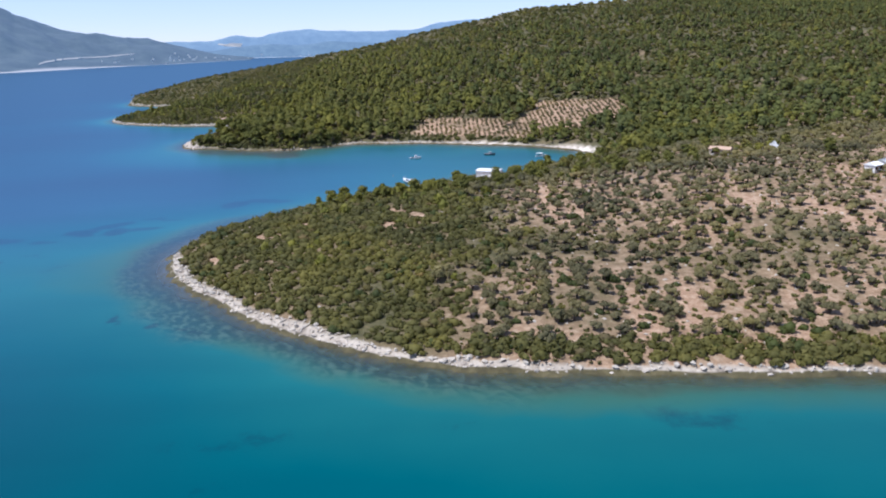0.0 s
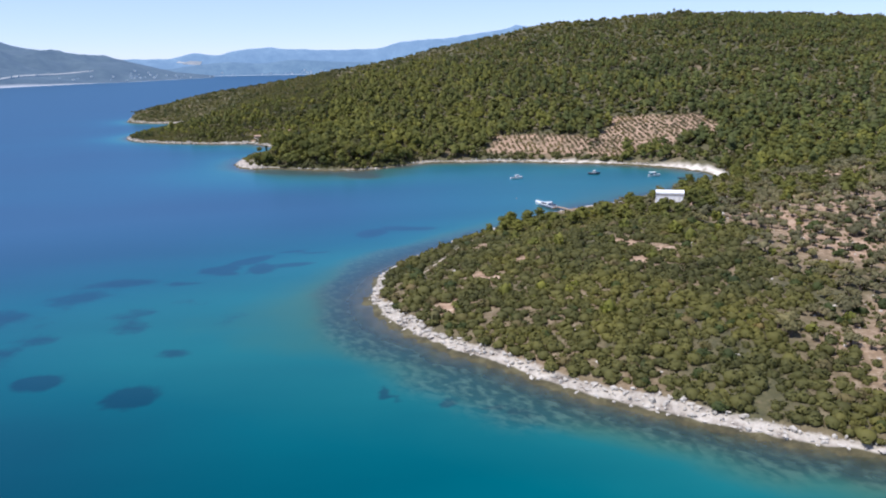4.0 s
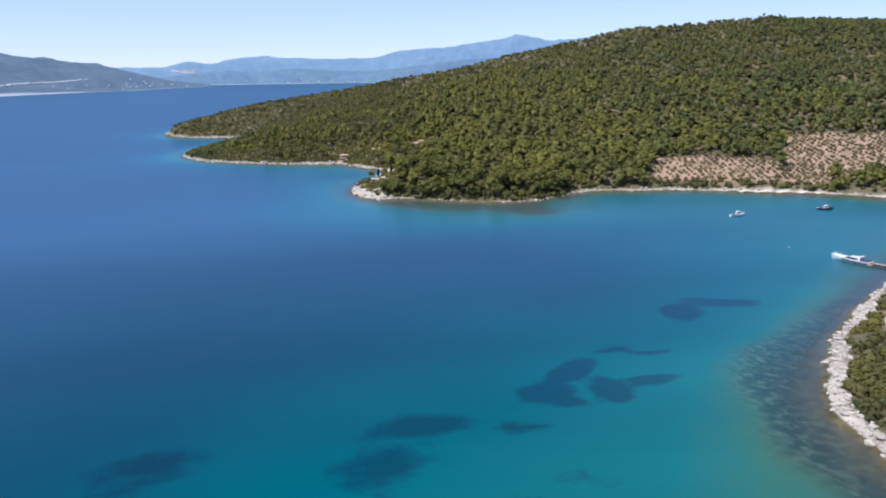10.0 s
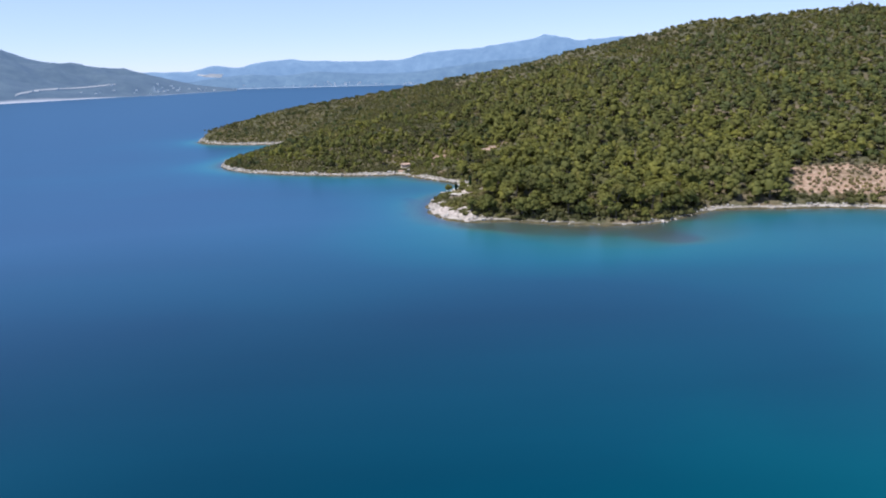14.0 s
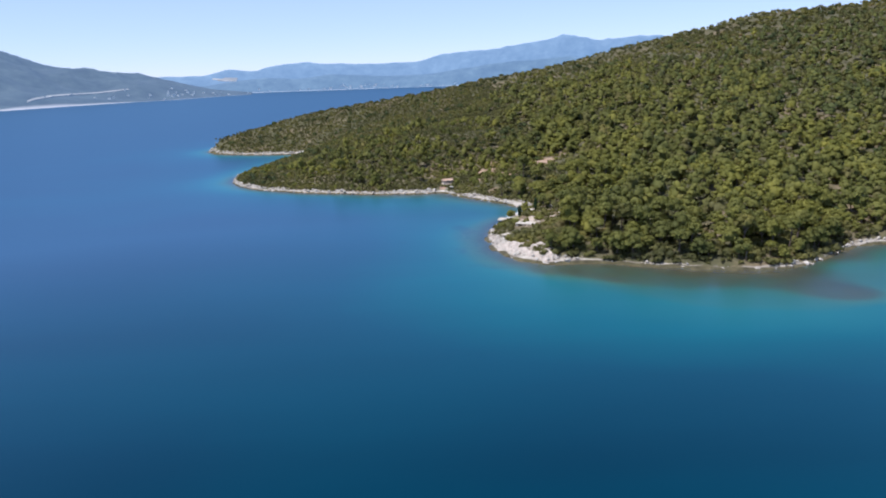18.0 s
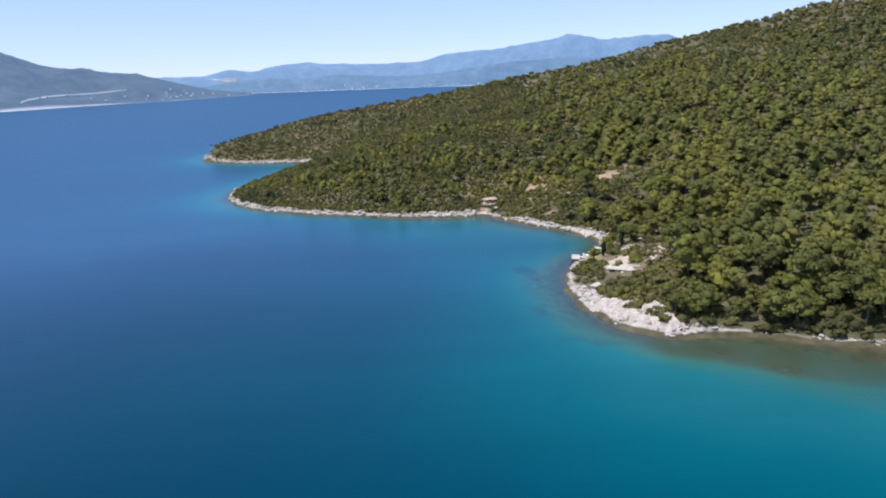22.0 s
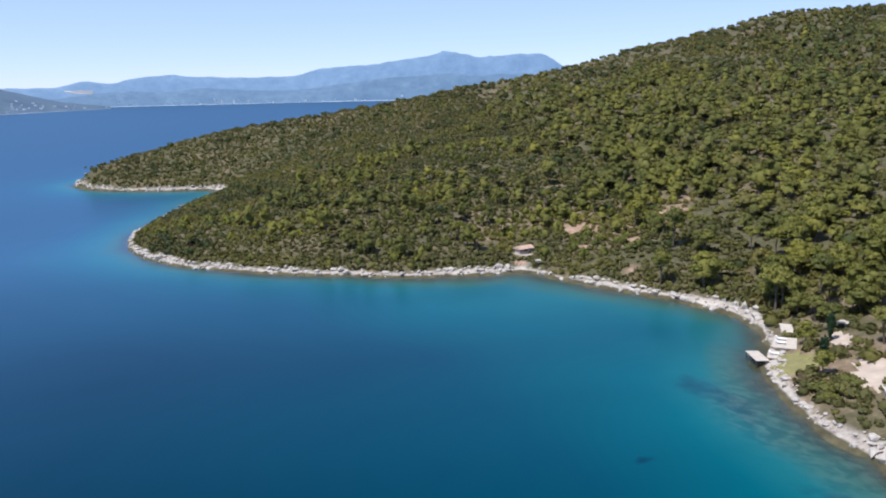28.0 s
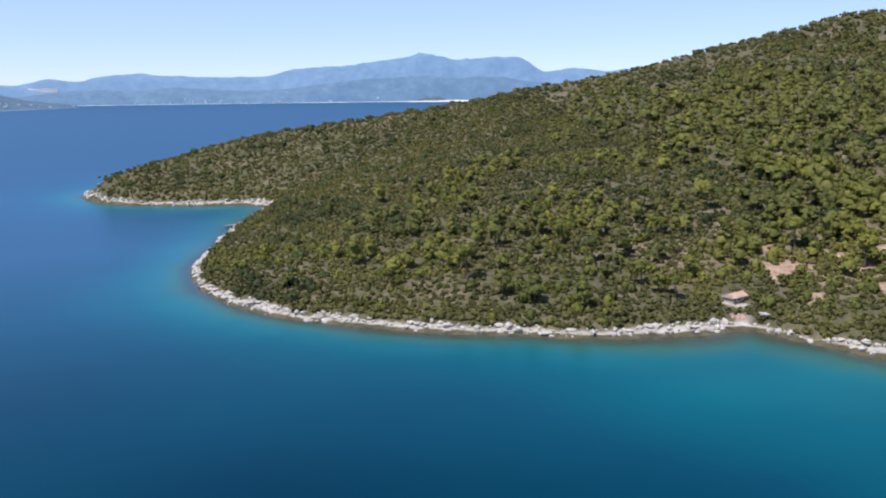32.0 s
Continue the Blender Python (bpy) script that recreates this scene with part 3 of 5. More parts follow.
def pine_shape(seed, lobes, leaves, leaf=0.36, limbs=True, flat=False):
    """Trunk with limbs, and a full, lumpy crown of many sprays; about 6.5 m tall."""
    rng = np.random.default_rng(seed)
    high = rng.uniform(5.6, 7.2) + (1.2 if flat else 0)
    lean = rng.normal(scale=0.25, size=2)
    top = np.array([*lean, high * 0.8])
    wood, green = [limb((0, 0, -0.5), top * (1, 1, 0.55), 0.20, 0.14, 5 if limbs else 3)], []
    if limbs:
        wood.append(limb(top * (1, 1, 0.55), top, 0.14, 0.05))
    low = rng.uniform(0.30, 0.48) if not flat else 0.66
    green.append(blob(rng, np.array([*lean, high * (0.5 * low + 0.36)]), np.array([1.75, 1.75, high * (0.80 - low) * 0.62]), 0.2))
    for k in range(lobes):
        a = k * 2.4 + rng.uniform(-0.5, 0.5)
        u = k / max(1, lobes - 1)
        r = 0.2 if k == 0 else rng.uniform(0.8, 1.75) * (1.05 - 0.25 * abs(u - 0.4))
        z = high * (0.86 - (0.86 - low) * u)
        c = np.array([math.cos(a) * r + lean[0], math.sin(a) * r + lean[1], z])
        w = rng.uniform(0.90, 1.40) * (1.0 if limbs else 1.12 if lobes > 4 else 1.3)
        s = np.array([w, w * rng.uniform(0.8, 1.2), w * rng.uniform(0.58, 0.8)])
        green += [blob(rng, c, s * 0.85, 0.34), sprays(rng, c, s, leaves, leaf)]
        if limbs and k % 2:
            wood.append(limb(top * (1, 1, rng.uniform(0.4, 0.7)), c - (0, 0, 0.3), 0.07, 0.03, 3))
    return join(wood), join(green)


def bush_shape(seed, lobes, leaves, wide=1.0, tall=0.75, leaf=0.24):
    rng = np.random.default_rng(seed)
    green = []
    for k in range(lobes):
        a, r = rng.uniform(0, 6.28), 0 if k == 0 else rng.uniform(0.35, 0.75) * wide
        s = np.array([1, 1, 0.85]) * rng.uniform(0.45, 0.8) * (1.15 if k == 0 else 0.8) * wide
        s[2] *= tall / wide * 1.2
        c = np.array([math.cos(a) * r, math.sin(a) * r, s[2] * rng.uniform(0.5, 0.8)])
        green += [blob(rng, c, s * 0.9, 0.22), sprays(rng, c, s, leaves, leaf)]
    return join(green)


def olive_shape(seed, lobes=5, leaves=16, full=1.0):
    rng = np.random.default_rng(seed)
    wood, green = [limb((0, 0, -0.3), (0.1, 0.05, 0.8), 0.22, 0.16)], []
    for k in range(lobes):
        a, r = k * 6.5 / lobes + rng.uniform(-0.4, 0.4), rng.uniform(0.5, 1.0) if k else 0.1
        c = np.array([math.cos(a) * r, math.sin(a) * r, rng.uniform(1.15, 1.85)])
        s = full * rng.uniform(0.6, 0.85) * np.array([1, 1, 0.85])
        wood.append(limb((0.1, 0.05, 0.75), c, 0.1, 0.04, 3))
        green += [blob(rng, c, s * 0.8, 0.3), sprays(rng, c, s, leaves, 0.24 * full)]
    return join(wood), join(green)


def scatter(name, shapes, pick, place, scale, turn, mat, rng, slots=None):
    """Many plants as one mesh: each a turned and scaled shape with a tint of its own."""
    cos, faces, tints, base = [], [], [], 0
    for k, (v, f) in enumerate(shapes):
        m = np.where(pick == k)[0]
        if not len(m):
            continue
        c, s = np.cos(turn[m])[:, None], np.sin(turn[m])[:, None]
        sc = scale[m]
        x = (v[None, :, 0] * c - v[None, :, 1] * s) * sc[:, :1] + place[m, 0][:, None]
        y = (v[None, :, 0] * s + v[None, :, 1] * c) * sc[:, :1] + place[m, 1][:, None]
        z = v[None, :, 2] * sc[:, 1:] + place[m, 2][:, None]
        cos.append(np.stack([x, y, z], -1).reshape(-1, 3))
        faces.append((f[None] + (np.arange(len(m)) * len(v))[:, None, None]).reshape(-1, 3) + base)
        tints.append(np.repeat(rng.uniform(0, 1, len(m)), len(v)))
        base += len(m) * len(v)
    return mesh_from(name, np.vstack(cos), np.vstack(faces), mat, smooth=mat is not LIMESTONE, tint=np.concatenate(tints))


def sown(x0, x1, y0, y1, step, rng, jitter=0.48):
    """Uneven places about a step apart."""
    x, y = np.meshgrid(np.arange(x0, x1, step), np.arange(y0, y1, step))
    x = x.ravel() + rng.uniform(-jitter, jitter, x.size) * step
    y = y.ravel() + rng.uniform(-jitter, jitter, y.size) * step
    return x, y


PATH_LINE = corner_cut([(-63, 231), (-58, 240), (-54.7, 247.7), (-51, 256), (-47.1, 265), (-43, 270), (-39.5, 277.5), (-34.5, 283), (-28.7, 287.8), (-24, 291.5), (-18.4, 296)], 2)
# pines that stand alone on the western slope
UMBRELLAS = [(-133, 675, 1.05), (-150.7, 678.9, 0.95), (-123.2, 661.8, 1.0), (-130.5, 641.6, 1.1), (-126.2, 624.4, 1.15), (-172.7, 654.2, 0.95), (-176.9, 693.8, 0.9), (-179.3, 653.1, 0.75), (-167.6, 689.6, 0.8), (-109.5, 662.7, 1.0), (-154.3, 664, 0.8), (-142, 655, 0.85), (-161, 640, 0.8)]


def clearings(x, y, gap=0.0):
    """True where no plant stands: plots, terrace, hut, platforms, buildings, bare soil."""
    c = in_field(x, y) | (to_line(x, y, PATH_LINE) < 1.15)
    spots = [(-159, 624.5, 3.6), (24.5, 290, 7.5), (21, 283, 4), (-139, 634, 3.4), (-113.6, 627, 4.2), (-131.5, 613.5, 1.8), (-132.5, 611, 1.6), (-145.6, 617.4, 1.8), (-139.1, 596.8, 1.6), (-137.2, 643.5, 1.6), (-123.3, 634.3, 1.8), (-133.3, 664, 1.6), (-115.5, 632.5, 1.6),
             (-133.5, 513.5, 2.4), (-123.7, 530, 2.6), (-122.5, 538.5, 2.2), (-115, 532, 2.6), (-127, 532, 2), (-145, 540, 3.5), (-138, 541.5, 4), (-133, 548, 2.8),
             (-143, 533, 4.5), (-140.5, 508.5, 4.6), (-138.0, 511.6, 4.6), (-148, 505, 2.5), (-139, 521, 3), (-140, 527, 3), (-131, 536, 3), (-58, 206, 2.2), (-47, 219, 2.0), (-43, 253.5, 3.2), (-38, 259, 2.8), (-33, 264, 2)]
    if gap:
        spots += [(-141, 512, 6), (-146, 518, 6), (-136, 528, 6), (-145, 490, 3), (-143, 500, 4), (-136, 500, 4), (-134, 508, 4), (-128, 524, 5), (-121, 526, 3), (-141, 629, 3), (-116, 622, 3)] + [(ux, uy, 2.2) for ux, uy, us in UMBRELLAS]
    spots += [(sx, sy, 0.8 * sr) for sx, sy, sr in SOIL]
    for cx, cy, r in spots:
        c |= np.hypot(x - cx, y - cy) < r + gap
    return c


def behind_ridge(x, y, more=18):
    return y > np.interp(x, RIDGE[:, 0], RIDGE[:, 1]) + more


rng = np.random.default_rng(7)
# pines on the hill: each one near the water a thing of its own, the wood behind as one mass
NEAR_PINES = [pine_shape(s, 10, 42, 0.27, flat=s in (2, 4)) for s in range(6)]
MID_PINES = [pine_shape(20 + s, 5, 15, 0.36, False) for s in range(6)]
FAR_PINES = [pine_shape(40 + s, 3, 6, 0.66, False) for s in range(6)]
px, py = sown(-330, 620, 345, 1000, 4.7, rng, 0.75)
pd = shore_of(px, py)
west = np.clip((-px - 95) / 60, 0, 1) * np.clip((py - 556) / 34, 0, 1)      # scrubby western slopes
upper = np.clip((pd - 110) / 120, 0, 1)
clump = 0.6 * vnoise(px, py, 34, 11) + 0.45 * vnoise(px, py, 15, 12)
crest = np.exp(-((np.interp(px, RIDGE[:, 0], RIDGE[:, 1]) - py) / 62) ** 2)
tail = np.clip((-px - 215) / 30, 0, 1) + np.clip((py - 735) / 45, 0, 1) * np.clip((-px - 60) / 60, 0, 1)
dens = np.where((py < 555) & (px < 20), 0.95, 0.66 + 0.75 * clump)
dens = dens * (1 - west) + west * (0.20 + 0.62 * clump) * (1 - 0.9 * np.clip(tail, 0, 1)) - np.where(px < 195, 0.95, 0.45) * crest
ok = (pd > rim_of(px, py) + np.where((py < 480) & (px < -50), 0.6, 1.8)) & (rng.uniform(0, 1, px.size) < dens) & ~clearings(px, py, 1.2) & ~behind_ridge(px, py, 12) & ~((px > -14) & (px < 62) & (pd < 15)) & (sand_of(px, py, pd) < 0.1) & ~((px < -133) & (py > 486) & (py < 550)) & ~((px < -195) & (pd < 9)) & ((py > 440) | ((px > 88) & (py > 352 - 0.05 * (px - 90)) & (px < 360)))
ok &= (rng.uniform(0, 1, px.size) < np.where((px > 170) | (pd > 230), 0.62, 1.0))
west, upper, crest = west[ok], upper[ok], crest[ok]
px, py, pd = px[ok], py[ok], pd[ok]
pz = height_of(px, py) - 0.15
size = (rng.uniform(0.62, 1.16, px.size) ** 1.5 * 1.12 * (1 + 0.02 * np.clip((-px + 10) / 40, 0, 1) * (py < 640)) * (1 - 0.25 * upper) * (1 - 0.28 * crest) * (1 - 0.22 * west))[:, None] * np.ones((1, 2))
size[:, 1] *= rng.uniform(0.85, 1.15, px.size)
turn = rng.uniform(0, 6.28, px.size)
near = np.argsort(pd + 0.12 * np.abs(py - 560) + np.where(px > -50, 60, 0))[:175]
is_near = np.zeros(px.size, bool)
is_near[near] = True
mid = ~is_near & (pd < 130) & (px < 160)
# chance of the haze-coloured needles grows towards the distant eastern slope
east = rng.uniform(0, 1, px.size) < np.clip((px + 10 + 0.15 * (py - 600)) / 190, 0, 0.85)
for mask, shapes, needles in ((mid & ~east, MID_PINES, PINE), (mid & east, MID_PINES, HAZED_PINE), (~is_near & ~mid & ~east, FAR_PINES, PINE), (~is_near & ~mid & east, FAR_PINES, HAZED_PINE)):
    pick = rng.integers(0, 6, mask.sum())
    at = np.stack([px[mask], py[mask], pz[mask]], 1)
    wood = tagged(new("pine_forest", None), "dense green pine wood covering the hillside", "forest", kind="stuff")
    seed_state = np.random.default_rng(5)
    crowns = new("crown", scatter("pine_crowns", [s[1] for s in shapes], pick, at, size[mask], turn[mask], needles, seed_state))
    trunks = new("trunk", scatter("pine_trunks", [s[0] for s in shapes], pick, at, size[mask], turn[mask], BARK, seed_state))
    crowns.parent = trunks.parent = wood
PINE_MESH = [(mesh_from("pine_trunk", *w, BARK), mesh_from("pine_crown", *g, PINE, True)) for w, g in NEAR_PINES]
for k in near:
    t = tagged(new("pine_tree"), "green pine with a broad lumpy crown above the rocky shore", "tree", "pines along the shore")
    t.matrix_basis = Matrix.Translation((px[k], py[k], pz[k])) @ Matrix.Rotation(turn[k], 4, "Z") @ Matrix.Diagonal((size[k, 0], size[k, 0], size[k, 1], 1))
    for nm, me in zip(("trunk", "crown"), PINE_MESH[rng.integers(0, 6)]):
        new(nm, me).parent = t

# maquis between the pines and on the cape
BUSHES = [bush_shape(70 + s, 2, 7, 1.0, 0.75, 0.34) for s in range(8)]
CAPE_BUSHES = [bush_shape(370 + s, 2, 15, 1.0, 0.75, 0.23) for s in range(8)]
LOW_BUSHES = [bush_shape(170 + s, 1, 8, 1.0, 0.75, 0.5) for s in range(8)]


def maquis(name, label, x0, x1, y0, y1, step, density, small, large, test, shapes=BUSHES, leaves=MAQUIS):
    bx, by = sown(x0, x1, y0, y1, step, rng)
    bd = shore_of(bx, by)
    ok = (bd > rim_of(bx, by) + 0.4) & (rng.uniform(0, 1, bx.size) < density(bx, by)) & ~clearings(bx, by) & test(bx, by) & (sand_of(bx, by, bd) < 0.2)
    bx, by = bx[ok], by[ok]
    s = rng.uniform(small, large, (bx.size, 1)) * np.ones((1, 2))
    if 2.2 < large < 2.7:
        s *= (1 - 0.42 * np.clip((-bx - 112) / 30, 0, 1) * np.clip((by - 560) / 20, 0, 1))[:, None]
    s[:, 1] *= rng.uniform(0.7, 1.15, bx.size)
    me = scatter(name, shapes, rng.integers(0, 8, bx.size), np.stack([bx, by, height_of(bx, by) - 0.1], 1), s, rng.uniform(0, 6.28, bx.size), leaves, rng)
    return tagged(new(name, me), label, "shrubs", kind="stuff")


WIDE_CROWNS = [bush_shape(270 + s, 4, 12, 1.25, 1.05, 0.30) for s in range(8)]
SPIRES = [bush_shape(290 + s, 3, 11, 0.85, 1.25, 0.30) for s in range(8)]
maquis("oak_wood", "dark green rounded evergreen oaks among the pines", -250, 330, 470, 880, 9.0,
       lambda x, y: 0.20 + 0.55 * vnoise(x, y, 30, 53) + 0.3 * vnoise(x, y, 12, 54), 1.5, 2.6, lambda x, y: ~behind_ridge(x, y, -25) & (shore_of(x, y) > 9) & ((y > 560) | (x > -60)) & ~((x < -215) & (y > 735)), WIDE_CROWNS, OAK)
maquis("young_pines", "bright green young pines and tall shrubs on the western slope", -268, -70, 575, 770, 4.2,
       lambda x, y: 0.20 + 0.75 * vnoise(x, y, 28, 37) + 0.25 * vnoise(x, y, 10, 38), 1.0, 2.0, lambda x, y: ~behind_ridge(x, y, -30) & ~((x < -200) & (y > 720)), SPIRES, YOUNG)
maquis("tail_shrubs", "dark single shrubs dotted over the low outer headland", -330, -100, 660, 905, 6.5,
       lambda x, y: 0.42 + 0.5 * vnoise(x, y, 25, 55), 0.9, 1.7, lambda x, y: ~behind_ridge(x, y, 8), WIDE_CROWNS, OAK)
maquis("maquis_shrubs", "low olive-green maquis under and between the pines", -330, 60, 440, 930, 3.45,
       lambda x, y: np.where((x < -126) & (y > 509) & (y < 548), 0.45, 1.0) * np.where((y < 560) & (shore_of(x, y) > 14) & (x > -125), 0.65, 0.85) + 0.2 * vnoise(x, y, 20, 15), 1.15, 2.45, lambda x, y: ~behind_ridge(x, y, 8))
maquis("low_scrub", "low dark green scrub on the western slopes", -332, -108, 560, 905, 1.9,
       lambda x, y: 0.88 + 0.2 * vnoise(x, y, 15, 28), 0.6, 1.2, lambda x, y: ~behind_ridge(x, y, 8), LOW_BUSHES)
maquis("maquis_shrubs", "grey-green maquis on the upper slope of the hill", 60, 600, 470, 990, 4.4,
       lambda x, y: 0.72 + 0 * x, 1.4, 2.8, lambda x, y: ~behind_ridge(x, y, 8), LOW_BUSHES)
not_olives = lambda x, y: x < 10 + 0.10 * (y - 130) + 16 * vnoise(x, y, 30, 8) + 16 * vnoise(x, y, 9, 9)
maquis("cape_shrubs", "dense rounded maquis shrubs on the low cape", -75, 110, 125, 345, 1.95,
       lambda x, y: 1.0 + 0.38 * vnoise(x, y, 12, 16) + 0.25 * vnoise(x, y, 5, 56), 0.8, 2.05, lambda x, y: (not_olives(x, y) | (shore_of(x, y) < 9)) & ~((x > -14) & (x < 44) & (y > 300) & (shore_of(x, y) < 15)), CAPE_BUSHES)
maquis("cape_young_pines", "light green young pines among the shrubs of the cape", -62, 60, 175, 330, 5.2,
       lambda x, y: 0.05 + 0.30 * np.clip((y - 215) / 50, 0, 1) + 0.3 * vnoise(x, y, 18, 58), 1.1, 2.1, lambda x, y: (x < 30) & ~((x > -16) & (x < 44) & (y > 290) & (shore_of(x, y) < 24)), SPIRES, YOUNG)
maquis("cape_dark_shrubs", "dark green evergreen shrubs dotted over the cape", -70, 90, 128, 320, 5.0,
       lambda x, y: 0.26 + 0.3 * vnoise(x, y, 14, 59), 0.8, 1.5, lambda x, y: ~((x > -16) & (x < 44) & (y > 290) & (shore_of(x, y) < 18)), WIDE_CROWNS, OAK)
maquis("valley_shrubs", "scrub in the valley behind the beach", 60, 420, 330, 480, 4.2,
       lambda x, y: 0.85 + 0 * x, 1.3, 2.3, lambda x, y: x > 0, LOW_BUSHES)

maquis("shore_thicket", "dense dark green thicket along the south shore of the cape", 8, 110, 122, 150, 2.2,
       lambda x, y: 0.75 + 0.6 * vnoise(x, y, 13, 33), 1.1, 2.1, lambda x, y: shore_of(x, y) < 10.5)
maquis("beach_bushes", "round dark green bushes along the beach below the plots", -18, 66, 440, 500, 2.9,
       lambda x, y: 0.9 + 0 * x, 1.2, 2.0, lambda x, y: (shore_of(x, y) < 8.5) & (y > 440), BUSHES)
maquis("point_thicket", "dark green undergrowth along the shore of the pine point", -142, -40, 455, 500, 2.2,
       lambda x, y: 0.9 + 0 * x, 1.0, 2.0, lambda x, y: shore_of(x, y) < 19)
maquis("shore_scrub", "low dense scrub along the top of the rocky shore", -285, -122, 555, 850, 1.9,
       lambda x, y: 0.85 + 0 * x, 0.6, 1.2, lambda x, y: shore_of(x, y) < 9, LOW_BUSHES)
maquis("garden_shrubs", "small dry shrubs scattered over pale trodden earth", -148, -117, 508, 550, 2.0,
       lambda x, y: 0.85 + 0.4 * vnoise(x, y, 6, 36), 0.5, 1.2, lambda x, y: x < 0, LOW_BUSHES)
maquis("terrace_shrubs", "dense green shrubs round the stone terrace", -152, -124, 478, 531, 1.9,
       lambda x, y: 0.72 + 0.5 * vnoise(x, y, 9, 34), 0.7, 1.5, lambda x, y: (y < 509) | (x < -144))
# olives on the cape
maquis("grove_undergrowth", "low dry scrub between the olive trees", 0, 190, 128, 335, 2.3,
       lambda x, y: 0.58 + 0.45 * vnoise(x, y, 10, 27), 0.4, 0.9, lambda x, y: ~not_olives(x, y), LOW_BUSHES)
OLIVES = [olive_shape(90 + s) for s in range(5)]
FAR_OLIVES = [olive_shape(190 + s, 3, 7, 1.35) for s in range(5)]
ox, oy = sown(0, 225, 128, 345, 3.6, rng, 0.8)
ok = ~not_olives(ox, oy) & (shore_of(ox, oy) > 7) & (rng.uniform(0, 1, ox.size) < 0.80 + 0.3 * vnoise(ox, oy, 16, 57)) & (bare_of(ox, oy) < 0.98) & ~clearings(ox, oy, 1)
ox, oy = ox[ok], oy[ok]
oz = height_of(ox, oy) - 0.05
osz = rng.uniform(0.62, 1.32, (ox.size, 1)) * np.ones((1, 2))
oturn = rng.uniform(0, 6.28, ox.size)
onear = np.argsort(np.hypot(ox - 45, oy - 165))[:300]
rest = np.ones(ox.size, bool)
rest[onear] = False
grove = tagged(new("olive_grove"), "silvery olive trees on stony reddish ground", "olive grove", kind="stuff")
pick = rng.integers(0, 5, rest.sum())
at = np.stack([ox[rest], oy[rest], oz[rest]], 1)
for nm, which, mt in (("trunk", 0, BARK), ("crown", 1, OLIVE)):
    new(nm, scatter("olive_" + nm, [s[which] for s in FAR_OLIVES], pick, at, osz[rest], oturn[rest], mt, np.random.default_rng(9))).parent = grove
OLIVE_MESH = [(mesh_from("olive_trunk", *w, BARK), mesh_from("olive_crown", *g, OLIVE, True)) for w, g in OLIVES]
for k in onear:
    t = tagged(new("olive_tree"), "silvery green olive tree on stony reddish soil", "olive tree", "olives on the cape")
    t.matrix_basis = Matrix.Translation((ox[k], oy[k], oz[k])) @ Matrix.Rotation(oturn[k], 4, "Z") @ Matrix.Diagonal((osz[k, 0], osz[k, 0], osz[k, 1], 1))
    for nm, me in zip(("trunk", "crown"), OLIVE_MESH[rng.integers(0, 5)]):
        new(nm, me).parent = t
# pale stones turned up between the olives and on the cape
gx, gy = sown(-60, 215, 132, 330, 4.6, rng, 0.9)
ok = (rng.uniform(0, 1, gx.size) < np.where(not_olives(gx, gy), 0.16, 0.55)) & (shore_of(gx, gy) > 5) & ~clearings(gx, gy)
gx, gy = gx[ok], gy[ok]
STONES = [(ICO_V * (1 + np.random.default_rng(400 + k).uniform(-0.3, 0.3, (len(ICO_V), 1))) * (1.2, 0.9, 0.6), TOP_F) for k in range(8)]
gs = rng.uniform(0.18, 0.52, (gx.size, 1)) * np.ones((1, 2))
me = scatter("grove_stones", STONES, rng.integers(0, 8, gx.size), np.stack([gx, gy, height_of(gx, gy) + 0.02], 1), gs, rng.uniform(0, 6.28, gx.size), LIMESTONE, rng)
tagged(new("grove_stones", me), "pale limestone stones scattered over reddish soil", "stones", kind="stuff")
# young trees in rows on the ploughed plots
fx, fy = sown(-12, 142, 440, 536, 2.9, rng, 0.2)
ok = in_field(fx, fy) & (rng.uniform(0, 1, fx.size) < 0.85)
fx, fy = fx[ok], fy[ok]
me = scatter("field_saplings", BUSHES, rng.integers(0, 8, fx.size), np.stack([fx, fy, height_of(fx, fy) - 0.05], 1),
             rng.uniform(0.85, 1.45, (fx.size, 1)) * np.array([[1, 1.15]]), rng.uniform(0, 6.28, fx.size), SAPLING, rng)
tagged(new("field_saplings", me), "rows of young olive trees on ploughed red soil", "saplings", kind="stuff")

# pines on the bay side of the cape
cx, cy = sown(-40, 150, 250, 372, 5.0, rng)
cd = shore_of(cx, cy)
ok = (cd > 6) & (sand_of(cx, cy, cd) < 0.1) & ~((cx < 46) & (cd < 27) & (cx > -16)) & (rng.uniform(0, 1, cx.size) < np.clip((cy - 250 + 0.15 * cx) / 40, 0, 0.62) * np.clip(1.25 - cx / 90, 0.15, 1)) & ~clearings(cx, cy, 2)
some = rng.permutation(np.where(ok)[0])[:200]
cx, cy = cx[some], cy[some]
cz = height_of(cx, cy) - 0.1
for k in range(cx.size):
    t = tagged(new("pine_tree"), "young light green pine among shrubs on the cape", "tree", "pines on the cape")
    s = rng.uniform(0.5, 0.95)
    t.matrix_basis = Matrix.Translation((cx[k], cy[k], cz[k])) @ Matrix.Rotation(rng.uniform(0, 6.28), 4, "Z") @ Matrix.Diagonal((s, s, s * rng.uniform(0.85, 1.1), 1))
    for nm, me in zip(("trunk", "crown"), PINE_MESH[(0, 1, 3, 5)[rng.integers(0, 4)]]):
        new(nm, me).parent = t

